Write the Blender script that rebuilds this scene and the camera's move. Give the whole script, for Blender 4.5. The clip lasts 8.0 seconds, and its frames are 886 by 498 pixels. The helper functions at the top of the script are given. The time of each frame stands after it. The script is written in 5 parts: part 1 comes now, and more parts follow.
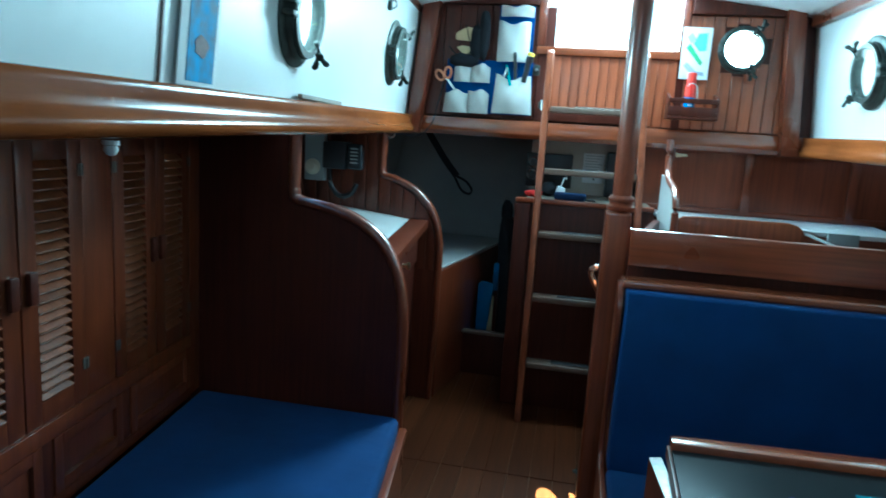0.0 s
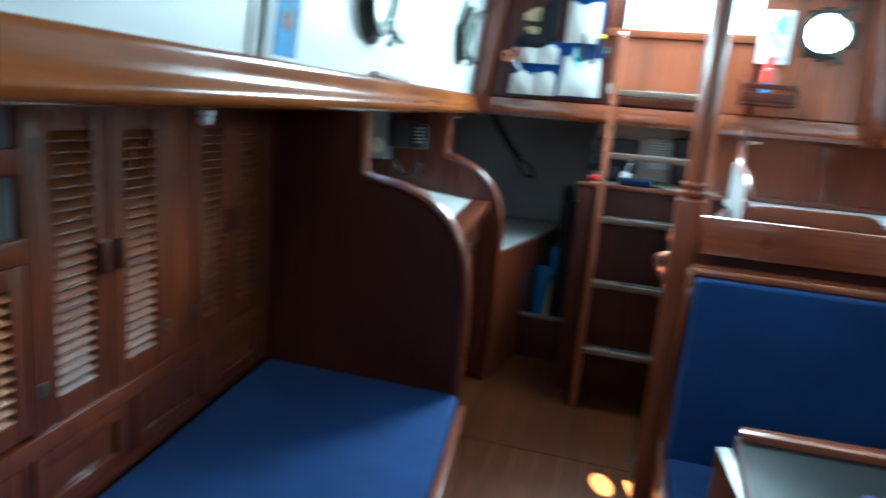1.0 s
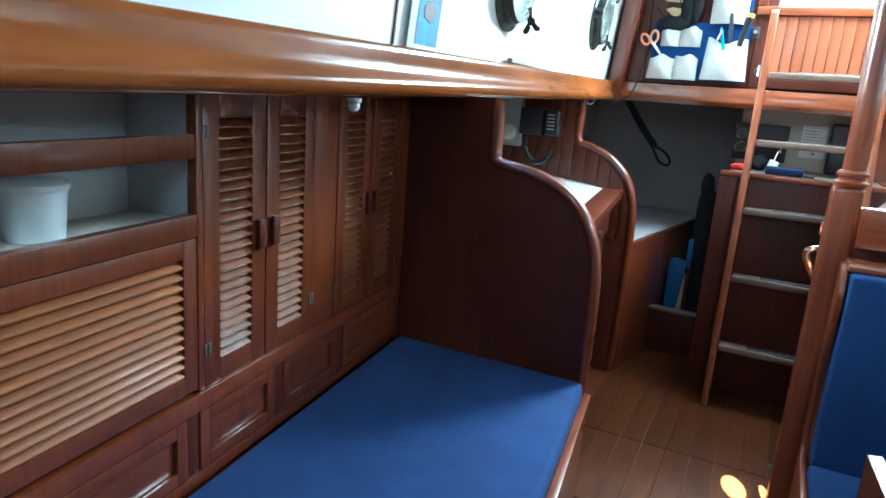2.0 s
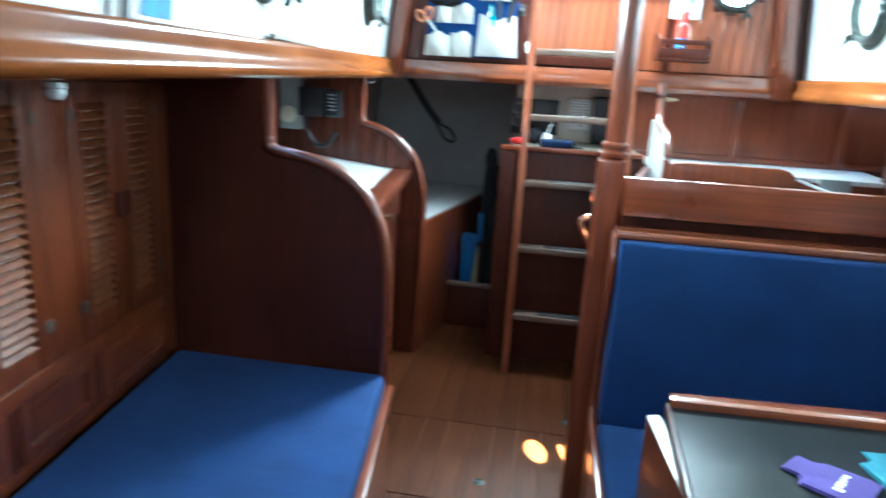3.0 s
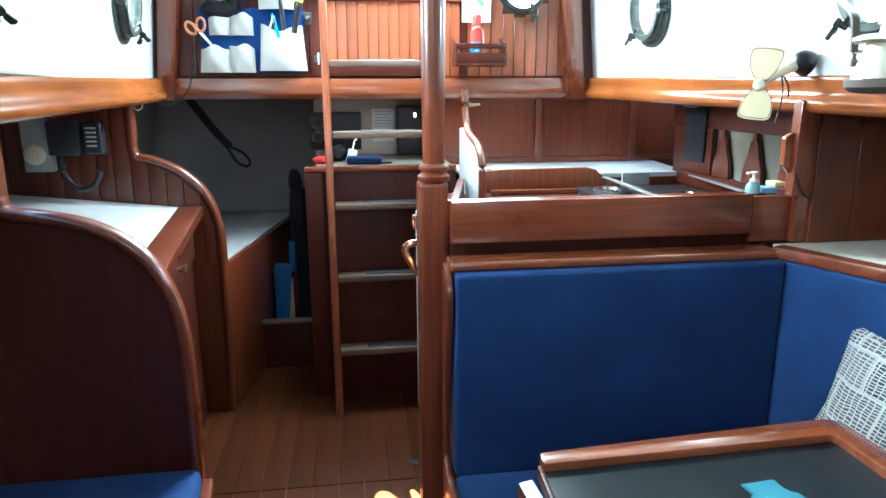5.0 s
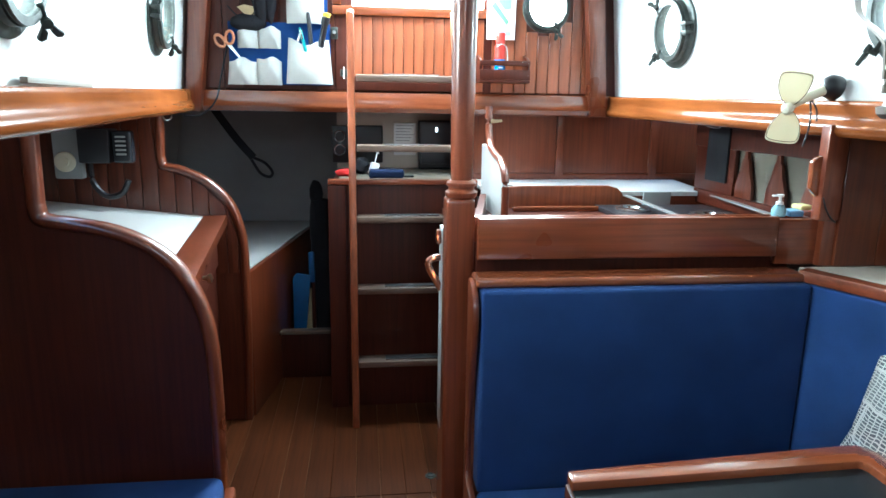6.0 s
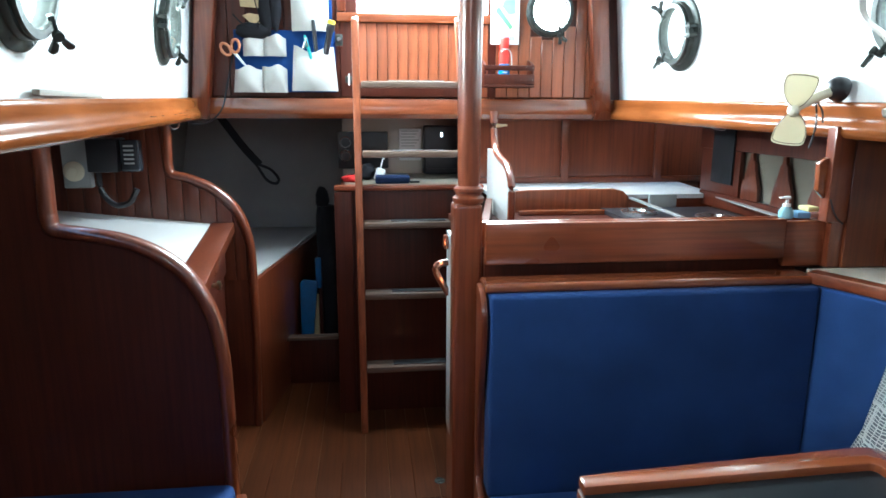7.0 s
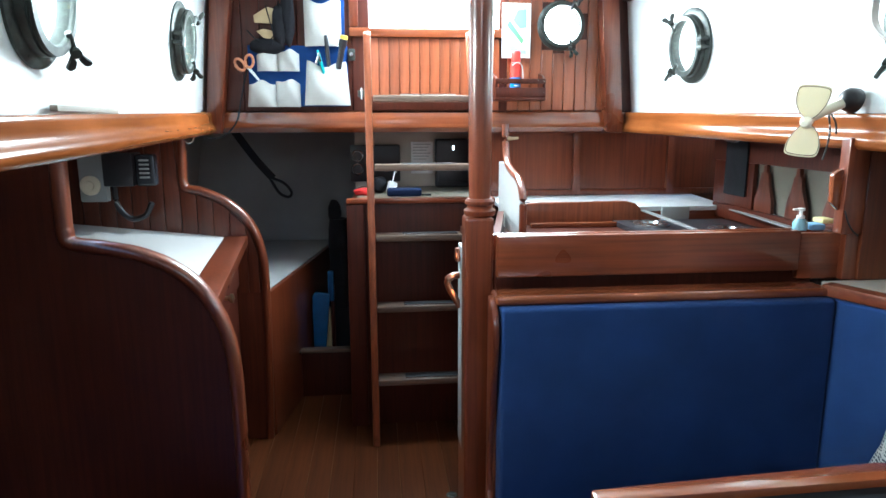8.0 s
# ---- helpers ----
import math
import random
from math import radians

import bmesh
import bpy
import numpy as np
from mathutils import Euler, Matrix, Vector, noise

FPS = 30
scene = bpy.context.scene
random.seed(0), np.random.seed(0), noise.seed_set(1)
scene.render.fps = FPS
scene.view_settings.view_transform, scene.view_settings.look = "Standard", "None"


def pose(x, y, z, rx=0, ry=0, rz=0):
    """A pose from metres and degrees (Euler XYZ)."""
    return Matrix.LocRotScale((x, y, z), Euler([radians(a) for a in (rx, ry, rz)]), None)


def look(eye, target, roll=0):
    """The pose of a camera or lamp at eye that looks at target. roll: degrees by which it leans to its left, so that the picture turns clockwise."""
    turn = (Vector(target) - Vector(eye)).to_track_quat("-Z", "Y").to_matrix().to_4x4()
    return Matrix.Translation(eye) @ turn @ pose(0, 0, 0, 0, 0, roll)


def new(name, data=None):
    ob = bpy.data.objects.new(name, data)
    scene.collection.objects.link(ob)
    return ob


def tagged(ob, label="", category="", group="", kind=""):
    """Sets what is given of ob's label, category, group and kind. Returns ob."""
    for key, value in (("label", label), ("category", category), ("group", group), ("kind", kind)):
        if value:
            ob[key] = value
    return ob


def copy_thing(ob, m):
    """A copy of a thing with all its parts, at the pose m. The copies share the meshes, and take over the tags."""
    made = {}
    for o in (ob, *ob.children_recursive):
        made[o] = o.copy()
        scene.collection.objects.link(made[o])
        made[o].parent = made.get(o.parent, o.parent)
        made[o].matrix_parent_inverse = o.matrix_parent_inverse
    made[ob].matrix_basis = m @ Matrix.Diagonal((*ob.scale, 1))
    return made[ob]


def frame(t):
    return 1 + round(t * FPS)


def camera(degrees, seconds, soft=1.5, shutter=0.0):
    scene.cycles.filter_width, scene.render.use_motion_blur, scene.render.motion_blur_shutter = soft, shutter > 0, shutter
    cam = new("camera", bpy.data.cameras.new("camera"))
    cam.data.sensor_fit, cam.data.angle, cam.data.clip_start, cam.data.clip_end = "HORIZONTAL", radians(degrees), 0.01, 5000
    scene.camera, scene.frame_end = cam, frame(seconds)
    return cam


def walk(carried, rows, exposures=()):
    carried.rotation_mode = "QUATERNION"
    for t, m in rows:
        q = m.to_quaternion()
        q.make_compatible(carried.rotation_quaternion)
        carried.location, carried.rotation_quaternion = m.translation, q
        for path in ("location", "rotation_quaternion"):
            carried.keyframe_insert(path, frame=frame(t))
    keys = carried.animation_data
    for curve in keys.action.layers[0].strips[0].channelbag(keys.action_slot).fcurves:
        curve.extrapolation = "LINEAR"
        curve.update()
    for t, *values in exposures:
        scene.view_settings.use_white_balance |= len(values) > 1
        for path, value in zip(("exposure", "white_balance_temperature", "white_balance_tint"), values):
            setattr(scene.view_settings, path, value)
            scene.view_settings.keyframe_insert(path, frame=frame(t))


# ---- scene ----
cam = camera(67.8, 8.0, shutter=0.6)
PATH = [
    (0, (0.111, 0.535, 1.29), (-0.248, 2.473, 0.949), 3.7),
    (0.5, (0.109, 0.54, 1.283), (-0.169, 2.485, 0.907), 2.6),
    (1, (0.072, 0.514, 1.277), (-0.432, 2.408, 0.875), 5.0),
    (1.2, (0.069, 0.502, 1.272), (-0.661, 2.316, 0.854), 4.4),
    (2.3, (0.08, 0.478, 1.272), (-0.773, 2.226, 0.804), 4.3),
    (2.4, (0.082, 0.489, 1.272), (-0.688, 2.276, 0.813), 4.3),
    (2.5, (0.08, 0.507, 1.276), (-0.589, 2.335, 0.82), 4.3),
    (3, (0.08, 0.622, 1.278), (-0.207, 2.541, 0.791), 3.4),
    (3.5, (0.094, 0.745, 1.277), (0.191, 2.667, 0.733), 3.7),
    (4, (0.09, 0.846, 1.289), (0.447, 2.731, 0.723), 3.5),
    (4.5, (0.054, 0.874, 1.312), (0.384, 2.78, 0.804), 2.1),
    (4.7, (0.056, 0.882, 1.324), (0.318, 2.809, 0.854), -0.5),
    (5.8, (0.02, 0.876, 1.328), (0.313, 2.801, 0.871), 1.6),
    (6, (0.011, 0.875, 1.335), (0.251, 2.814, 0.907), 0.9),
    (6.5, (-0.003, 0.88, 1.337), (0.268, 2.812, 0.898), 0.6),
    (7, (0.001, 0.87, 1.342), (0.228, 2.813, 0.924), 0.2),
    (7.5, (0.001, 0.871, 1.342), (0.2, 2.82, 0.939), 0.2),
    (8, (0.004, 0.867, 1.342), (0.194, 2.822, 0.962), -0.1),
]
walk(cam, [(t, look(eye, target, roll)) for t, eye, target, roll in PATH],
     [(0, 2.75, 4400, -30), (0.5, 2.9, 4550, -25), (1.0, 3.3, 5000, -16), (2.5, 4.0, 5200, -13), (3.0, 4.05, 5150, -14), (3.5, 4.45, 5200, -15), (4.0, 4.7, 5200, -15), (4.5, 4.25, 5300, -12), (6.0, 3.75, 5600, -7), (8.0, 3.55, 5700, -4)])

# ---- world and light ----
world = bpy.data.worlds.new("sky")
scene.world = world
world.use_nodes = True
wn = world.node_tree.nodes
sky = wn.new("ShaderNodeTexSky")
sky.sky_type = "NISHITA"
sky.sun_disc = False
sky.sun_elevation, sky.sun_rotation = radians(62), radians(30)
world.node_tree.links.new(sky.outputs[0], wn["Background"].inputs[0])
wn["Background"].inputs[1].default_value = 0.15


def lamp(name, kind, m, watts, colour=(1, 1, 1), size=(0.5, 0.5), spread=180):
    data = bpy.data.lights.new(name, kind)
    data.energy, data.color = watts, colour
    if kind == "AREA":
        data.shape, data.size, data.size_y, data.spread = "RECTANGLE", size[0], size[1], radians(spread)
    ob = new(name, data)
    ob.matrix_basis = m
    return ob


# daylight through the companionway, the skylight over the saloon, the round ports and two assumed deck prisms
lamp("hatch_daylight", "AREA", look((0.26, 4.06, 1.98), (0.2, 2.4, 0.9)), 12, (0.95, 0.98, 1.0), (0.6, 0.5))
lamp("slide_daylight", "AREA", look((0.26, 3.67, 2.16), (0.2, 3.3, 0)), 2.6, (0.95, 0.98, 1.0), (0.6, 0.48))
lamp("skylight_daylight", "AREA", look((0.12, -0.12, 2.10), (1.15, 0.6, 0)), 1.0, (0.95, 0.98, 1.0), (0.6, 0.9))
# the third lamp on each side is fill, behind a made-up port
for x, y, watts in ((1.28, 3.345, 0.3), (1.33, 2.28, 0.3), (1.38, 1.2, 0.12)):
    lamp("port_daylight_east", "AREA", look((x, y, 1.65), (-0.6, y - 0.1, 1.4)), watts, (0.96, 0.98, 1.0), (0.2, 0.2), 125)
for x, y, watts in ((-0.79, 3.40, 1.1), (-0.715, 2.235, 1.3), (-0.68, 0.9, 2.6)):
    lamp("port_daylight_west", "AREA", look((x, y, 1.66), (1.0, y - 0.1, 1.4)), watts, (0.95, 0.98, 1.0), (0.2, 0.2), 125)
lamp("port_daylight_aft", "AREA", look((0.835, 4.06, 1.764), (0.6, 2.0, 1.0)), 1.5, (0.96, 0.98, 1.0), (0.19, 0.19))
# prisms are unseen: spot lamps added to lay two sun ovals on the sole
for x, wide in ((0.136, 1.0), (0.240, 0.40)):
    beam = lamp("assumed_prism_beam", "SPOT", Matrix.Translation((x, 2.81, 2.5)) @ Matrix.Rotation(radians(14), 4, "Z") @ Matrix.Diagonal((wide, 2.0, 1, 1)), 2200, (1.0, 0.87, 0.62))
    beam.data.spot_size, beam.data.spot_blend, beam.data.shadow_soft_size = radians(1.9), 0.35, 0.002


# ---- materials ----
def material(name, base, rough=0.5, metal=0.0, coat=0.0, spec=0.5):
    m = bpy.data.materials.new(name)
    m.use_nodes = True
    b = m.node_tree.nodes["Principled BSDF"]
    b.inputs["Base Color"].default_value = (*base, 1)
    b.inputs["Roughness"].default_value = rough
    b.inputs["Metallic"].default_value = metal
    b.inputs["Coat Weight"].default_value = coat
    b.inputs["Coat Roughness"].default_value = 0.12
    b.inputs["Specular IOR Level"].default_value = spec
    return m


def nodes_of(m):
    t = m.node_tree
    return t, t.nodes, t.links, t.nodes["Principled BSDF"]


def coords(m, scale, rot=(0, 0, 0)):
    t, n, l, b = nodes_of(m)
    c, mp = n.new("ShaderNodeTexCoord"), n.new("ShaderNodeMapping")
    mp.inputs["Scale"].default_value = scale
    mp.inputs["Rotation"].default_value = [radians(a) for a in rot]
    l.new(c.outputs["Object"], mp.inputs[0])
    return mp.outputs[0]


def noise_of(m, vec, scale, detail=4.0, rough=0.55, distort=0.0):
    t, n, l, b = nodes_of(m)
    x = n.new("ShaderNodeTexNoise")
    x.inputs["Scale"].default_value, x.inputs["Detail"].default_value = scale, detail
    x.inputs["Roughness"].default_value, x.inputs["Distortion"].default_value = rough, distort
    l.new(vec, x.inputs["Vector"])
    return x.outputs["Fac"]


def ramp(m, fac, stops):
    t, n, l, b = nodes_of(m)
    r = n.new("ShaderNodeValToRGB")
    while len(r.color_ramp.elements) < len(stops):
        r.color_ramp.elements.new(0.5)
    for e, (p, c) in zip(r.color_ramp.elements, stops):
        e.position, e.color = p, (*c, 1)
    l.new(fac, r.inputs[0])
    return r.outputs[0]


def mix(m, a, b_, fac, mode="MULTIPLY"):
    t, n, l, b = nodes_of(m)
    x = n.new("ShaderNodeMix")
    x.data_type, x.blend_type = "RGBA", mode
    if isinstance(fac, float):
        x.inputs[0].default_value = fac
    else:
        l.new(fac, x.inputs[0])
    l.new(a, x.inputs[6])
    if isinstance(b_, tuple):
        x.inputs[7].default_value = (*b_, 1)
    else:
        l.new(b_, x.inputs[7])
    return x.outputs[2]


def bump(m, h, strength, dist):
    t, n, l, b = nodes_of(m)
    x = n.new("ShaderNodeBump")
    x.inputs["Strength"].default_value, x.inputs["Distance"].default_value = strength, dist
    l.new(h, x.inputs["Height"])
    l.new(x.outputs[0], b.inputs["Normal"])


def rough_from(m, fac, lo, hi):
    t, n, l, b = nodes_of(m)
    x = n.new("ShaderNodeMapRange")
    x.inputs[3].default_value, x.inputs[4].default_value = lo, hi
    l.new(fac, x.inputs[0])
    l.new(x.outputs[0], b.inputs["Roughness"])


def wood(name, dark, light, grain=(40, 40, 2.5), rough=0.3, coat=0.5, vary=0.35, wave=0.25, uneven=0.0):
    """Varnished wood, its grain along the axis of the smallest scale."""
    m = material(name, light, rough, coat=coat)
    t, n, l, b = nodes_of(m)
    v = coords(m, grain)
    f = noise_of(m, v, 1.0, 6, 0.6, wave)
    c = ramp(m, f, [(0.28, dark), (0.55, light), (0.8, tuple(x * 1.25 for x in light))])
    big = noise_of(m, coords(m, (2.2, 2.2, 2.2)), 1.0, 3)
    c = mix(m, c, ramp(m, big, [(0.3, (0.62, 0.58, 0.55)), (0.7, (1.15, 1.1, 1.05))]), 0.8)
    info = n.new("ShaderNodeObjectInfo")
    c = mix(m, c, ramp(m, info.outputs["Random"], [(0.0, (1 - vary, 1 - vary, 1 - vary)), (1.0, (1.0, 1.0, 1.0))]), 1.0)
    l.new(c, b.inputs["Base Color"])
    rough_from(m, big, rough * 0.75, rough * 1.4)
    if uneven:
        k = n.new("ShaderNodeMath")
        k.operation, k.inputs[1].default_value = "MULTIPLY_ADD", uneven
        l.new(noise_of(m, coords(m, (1, 0.6, 1)), 16, 4), k.inputs[0])
        l.new(f, k.inputs[2])
        f = k.outputs[0]
    bump(m, f, 0.06, 0.002)
    return m


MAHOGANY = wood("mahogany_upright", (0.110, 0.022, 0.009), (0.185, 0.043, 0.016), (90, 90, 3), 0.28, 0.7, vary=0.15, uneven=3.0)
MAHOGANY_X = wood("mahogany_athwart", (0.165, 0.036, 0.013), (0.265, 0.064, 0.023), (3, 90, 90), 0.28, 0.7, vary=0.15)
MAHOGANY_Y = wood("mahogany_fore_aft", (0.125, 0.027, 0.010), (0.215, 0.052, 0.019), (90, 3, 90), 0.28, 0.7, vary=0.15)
# Mahogany darkened: own tone of dark fittings, and shade on panels and insides.
DARK = wood("dark_and_shaded_mahogany", (0.044, 0.0085, 0.0040), (0.074, 0.0145, 0.0062), (90, 90, 3), 0.40, 0.08, vary=0.15)
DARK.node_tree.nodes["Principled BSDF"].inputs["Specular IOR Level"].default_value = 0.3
CHART = wood("chart_mahogany", (0.075, 0.016, 0.007), (0.125, 0.029, 0.012), (90, 90, 3), 0.34, 0.3, vary=0.15)
TRIM = wood("honey_varnish", (0.19, 0.055, 0.014), (0.27, 0.083, 0.022), (30, 1.2, 30), 0.17, 0.0, 0.1, uneven=2.5)
TRIM.node_tree.nodes["Principled BSDF"].inputs["Specular IOR Level"].default_value = 0.10
TRIM_X = wood("honey_varnish_athwart", (0.14, 0.034, 0.012), (0.245, 0.066, 0.024), (1.6, 36, 36), 0.18, 0.8, 0.1, uneven=5.0)
LOCKER = wood("locker_teak", (0.084, 0.0172, 0.0050), (0.150, 0.0335, 0.0092), (80, 80, 3), 0.32, 0.45, 0.25)
SLAT = wood("locker_slat", (0.11, 0.030, 0.010), (0.20, 0.062, 0.021), (50, 3, 50), 0.30, 0.7, 0.25)
SLAT_GOLD = wood("golden_slat", (0.165, 0.045, 0.0105), (0.26, 0.082, 0.019), (3, 50, 50), 0.35, 0.4, 0.2)
STRIP = wood("bulkhead_strip", (0.19, 0.048, 0.018), (0.34, 0.095, 0.036), (80, 80, 3), 0.33, 0.5, 0.3)
SOLE = wood("sole_teak", (0.040, 0.0105, 0.0028), (0.070, 0.0200, 0.0055), (60, 2.5, 60), 0.38, 0.0, 0.22)
SOLE.node_tree.nodes["Principled BSDF"].inputs["Specular IOR Level"].default_value = 0.16
SEAM = wood("pale_seam", (0.075, 0.033, 0.013), (0.12, 0.058, 0.024), (60, 2.5, 60), 0.4, 0.2, 0.0)
TREAD = wood("tread_teak", (0.10, 0.068, 0.050), (0.19, 0.135, 0.105), (3, 60, 60), 0.35, 0.3, 0.1)


def painted(name, base, rough=0.5, amount=0.12, scale=3.0, relief=0.02):
    m = material(name, base, rough)
    t, n, l, b = nodes_of(m)
    f = noise_of(m, coords(m, (1, 1, 1)), scale, 5)
    g = noise_of(m, coords(m, (1, 1, 1)), scale * 40, 3)
    c = ramp(m, f, [(0.3, tuple(x * (1 - amount) for x in base)), (0.7, base)])
    l.new(c, b.inputs["Base Color"])
    rough_from(m, f, rough * 0.8, min(1, rough * 1.2))
    bump(m, g, relief, 0.001)
    return m


WHITE = painted("white_panel_paint", (0.69, 0.71, 0.70), 0.40, 0.06)
CEILING = painted("white_headliner", (0.78, 0.80, 0.80), 0.6, 0.06)
# white laminate dimmed in colour, making up for tops that are lit too strongly
DIM_LAMINATE = painted("dimmed_white_laminate", (0.47, 0.465, 0.45), 0.45, 0.12)
LAMINATE = painted("white_laminate", (0.74, 0.75, 0.75), 0.35, 0.08)
BEIGE = painted("beige_laminate", (0.50, 0.455, 0.39), 0.45, 0.1)
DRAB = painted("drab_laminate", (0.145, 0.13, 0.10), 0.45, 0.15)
GREY = painted("grey_hull_lining", (0.33, 0.32, 0.31), 0.8, 0.2, 4, 0.1)
BLACK_TOP = painted("black_table_laminate", (0.017, 0.020, 0.022), 0.36, 0.35, 5, 0.05)
BLACK_TOP.node_tree.nodes["Principled BSDF"].inputs["Specular IOR Level"].default_value = 0.06
BLACK = painted("black_plastic", (0.02, 0.02, 0.024), 0.35, 0.3, 8)
RUBBER = painted("black_grip", (0.03, 0.032, 0.036), 0.75, 0.3, 30, 0.3)
PATINA = material("bronze_patina", (0.10, 0.115, 0.10), 0.5, 0.35)
t_, n_, l_, b_ = nodes_of(PATINA)
f_ = noise_of(PATINA, coords(PATINA, (1, 1, 1)), 30, 5)
l_.new(ramp(PATINA, f_, [(0.3, (0.020, 0.023, 0.021)), (0.6, (0.05, 0.058, 0.05)), (0.85, (0.11, 0.14, 0.115))]), b_.inputs["Base Color"])
bump(PATINA, f_, 0.25, 0.002)
STEEL = material("stainless_steel", (0.62, 0.63, 0.64), 0.25, 1.0)
DULL = material("dull_steel", (0.34, 0.33, 0.33), 0.5, 0.7)
BRASS = material("brass", (0.66, 0.57, 0.38), 0.28, 1.0)
TARNISH = material("dark_tarnished_brass", (0.10, 0.080, 0.064), 0.5, 0.4)
CREAM = painted("cream_plastic", (0.74, 0.69, 0.54), 0.4, 0.1)
GREYBOX = painted("grey_plastic", (0.32, 0.34, 0.34), 0.45, 0.1)


def cloth(name, base, weave=900, amount=0.25, rough=0.85):
    m = material(name, base, rough, spec=0.12)
    t, n, l, b = nodes_of(m)
    b.inputs["Sheen Weight"].default_value = 0.03
    v = coords(m, (1, 1, 1))
    f = noise_of(m, v, 6, 5)
    g = noise_of(m, v, weave, 2)
    c = ramp(m, f, [(0.3, tuple(x * (1 - amount) for x in base)), (0.7, tuple(x * (1 + amount) for x in base))])
    c = mix(m, c, ramp(m, g, [(0.3, (0.75, 0.75, 0.75)), (0.7, (1.15, 1.15, 1.15))]), 0.7)
    l.new(c, b.inputs["Base Color"])
    t_mix = n.new("ShaderNodeMath")
    t_mix.operation, t_mix.inputs[1].default_value = "MULTIPLY_ADD", 6.0
    l.new(noise_of(m, coords(m, (1.0, 2.2, 1.6)), 7, 3, 0.5, 0.8), t_mix.inputs[0])
    l.new(g, t_mix.inputs[2])
    bump(m, t_mix.outputs[0], 0.3, 0.0012)
    return m


BLUE = cloth("blue_canvas", (0.0150, 0.0385, 0.126), 900, 0.18)
BLUE_CLOTH = cloth("blue_binding", (0.012, 0.045, 0.17))
CANVAS = cloth("natural_canvas", (0.50, 0.50, 0.47), 700, 0.1)
DARK_CLOTH = cloth("black_webbing", (0.015, 0.015, 0.018), 500)
PURPLE = cloth("purple_foam_cloth", (0.080, 0.055, 0.21), 900, 0.12)
TEAL = cloth("turquoise_foam_cloth", (0.050, 0.18, 0.235), 900, 0.12)

GLASS = bpy.data.materials.new("port_glass")
GLASS.use_nodes = True
b_ = GLASS.node_tree.nodes["Principled BSDF"]
b_.inputs["Transmission Weight"].default_value = 1.0
b_.inputs["Roughness"].default_value = 0.02
b_.inputs["IOR"].default_value = 1.05


# ---- mesh helpers ----
def finish(name, bm, mat, smooth=40):
    bmesh.ops.recalc_face_normals(bm, faces=bm.faces[:])
    me = bpy.data.meshes.new(name)
    bm.to_mesh(me)
    bm.free()
    me.materials.append(mat)
    for p in me.polygons:
        p.use_smooth = True
    me.set_sharp_from_angle(angle=radians(smooth))
    return me


def part(name, bm, mat, parent=None, label="", local=False):
    """One mesh object under a thing or a part. World coordinates, unless local."""
    me = bm if isinstance(bm, bpy.types.Mesh) else finish(name, bm, mat)
    ob = new(name, me)
    if parent is not None:
        ob.parent = parent
        if not local:
            ob.matrix_parent_inverse = parent.matrix_basis.inverted()
    if label:
        ob["label"] = label
    return ob


def thing(name, m, label, category, group="", kind=""):
    ob = new(name)
    ob.empty_display_size = 0.1
    ob.matrix_basis = m if isinstance(m, Matrix) else pose(*m)
    return tagged(ob, label, category, group, kind)


def shift(dx, dy, dz, *things):
    """Move whole things, with their parts."""
    for ob in things:
        ob.matrix_basis = Matrix.Translation((dx, dy, dz)) @ ob.matrix_basis


def box(x0, x1, y0, y1, z0, z1, bevel=0.003, bm=None, seg=2, m=None):
    out = bm or bmesh.new()
    b = bmesh.new()
    bmesh.ops.create_cube(b, size=1)
    bmesh.ops.scale(b, vec=(x1 - x0, y1 - y0, z1 - z0), verts=b.verts)
    bmesh.ops.translate(b, vec=((x0 + x1) / 2, (y0 + y1) / 2, (z0 + z1) / 2), verts=b.verts)
    lim = min(x1 - x0, y1 - y0, z1 - z0) * 0.45
    if bevel:
        bmesh.ops.bevel(b, geom=b.edges[:], offset=min(bevel, lim), segments=seg, profile=0.6, affect="EDGES")
    if m is not None:
        bmesh.ops.transform(b, matrix=m, verts=b.verts)
    me = bpy.data.meshes.new("tmp")
    b.to_mesh(me)
    b.free()
    out.from_mesh(me)
    bpy.data.meshes.remove(me)
    return out


def join(*bms):
    out = bms[0]
    for b in bms[1:]:
        me = bpy.data.meshes.new("tmp")
        b.to_mesh(me)
        b.free()
        out.from_mesh(me)
        bpy.data.meshes.remove(me)
    return out


def moved(bm, m):
    bmesh.ops.transform(bm, matrix=m, verts=bm.verts)
    return bm


def slab(outline, axis, a, b, bevel=0.0, seg=2):
    """A flat outline given as (u, v) pairs, extruded from a to b along axis."""
    bm = bmesh.new()

    def at(u, v, w):
        return {"x": (w, u, v), "y": (u, w, v), "z": (u, v, w)}[axis]
    vs = [bm.verts.new(at(u, v, a)) for u, v in outline]
    f = bm.faces.new(vs)
    ext = bmesh.ops.extrude_face_region(bm, geom=[f])
    d = Vector(at(0, 0, b)) - Vector(at(0, 0, a))
    bmesh.ops.translate(bm, vec=d, verts=[v for v in ext["geom"] if isinstance(v, bmesh.types.BMVert)])
    bmesh.ops.recalc_face_normals(bm, faces=bm.faces[:])
    if bevel:
        caps = [e for e in bm.edges if abs(e.calc_face_angle(0)) > 0.6]
        bmesh.ops.bevel(bm, geom=caps, offset=bevel, segments=seg, profile=0.6, affect="EDGES")
    return bm


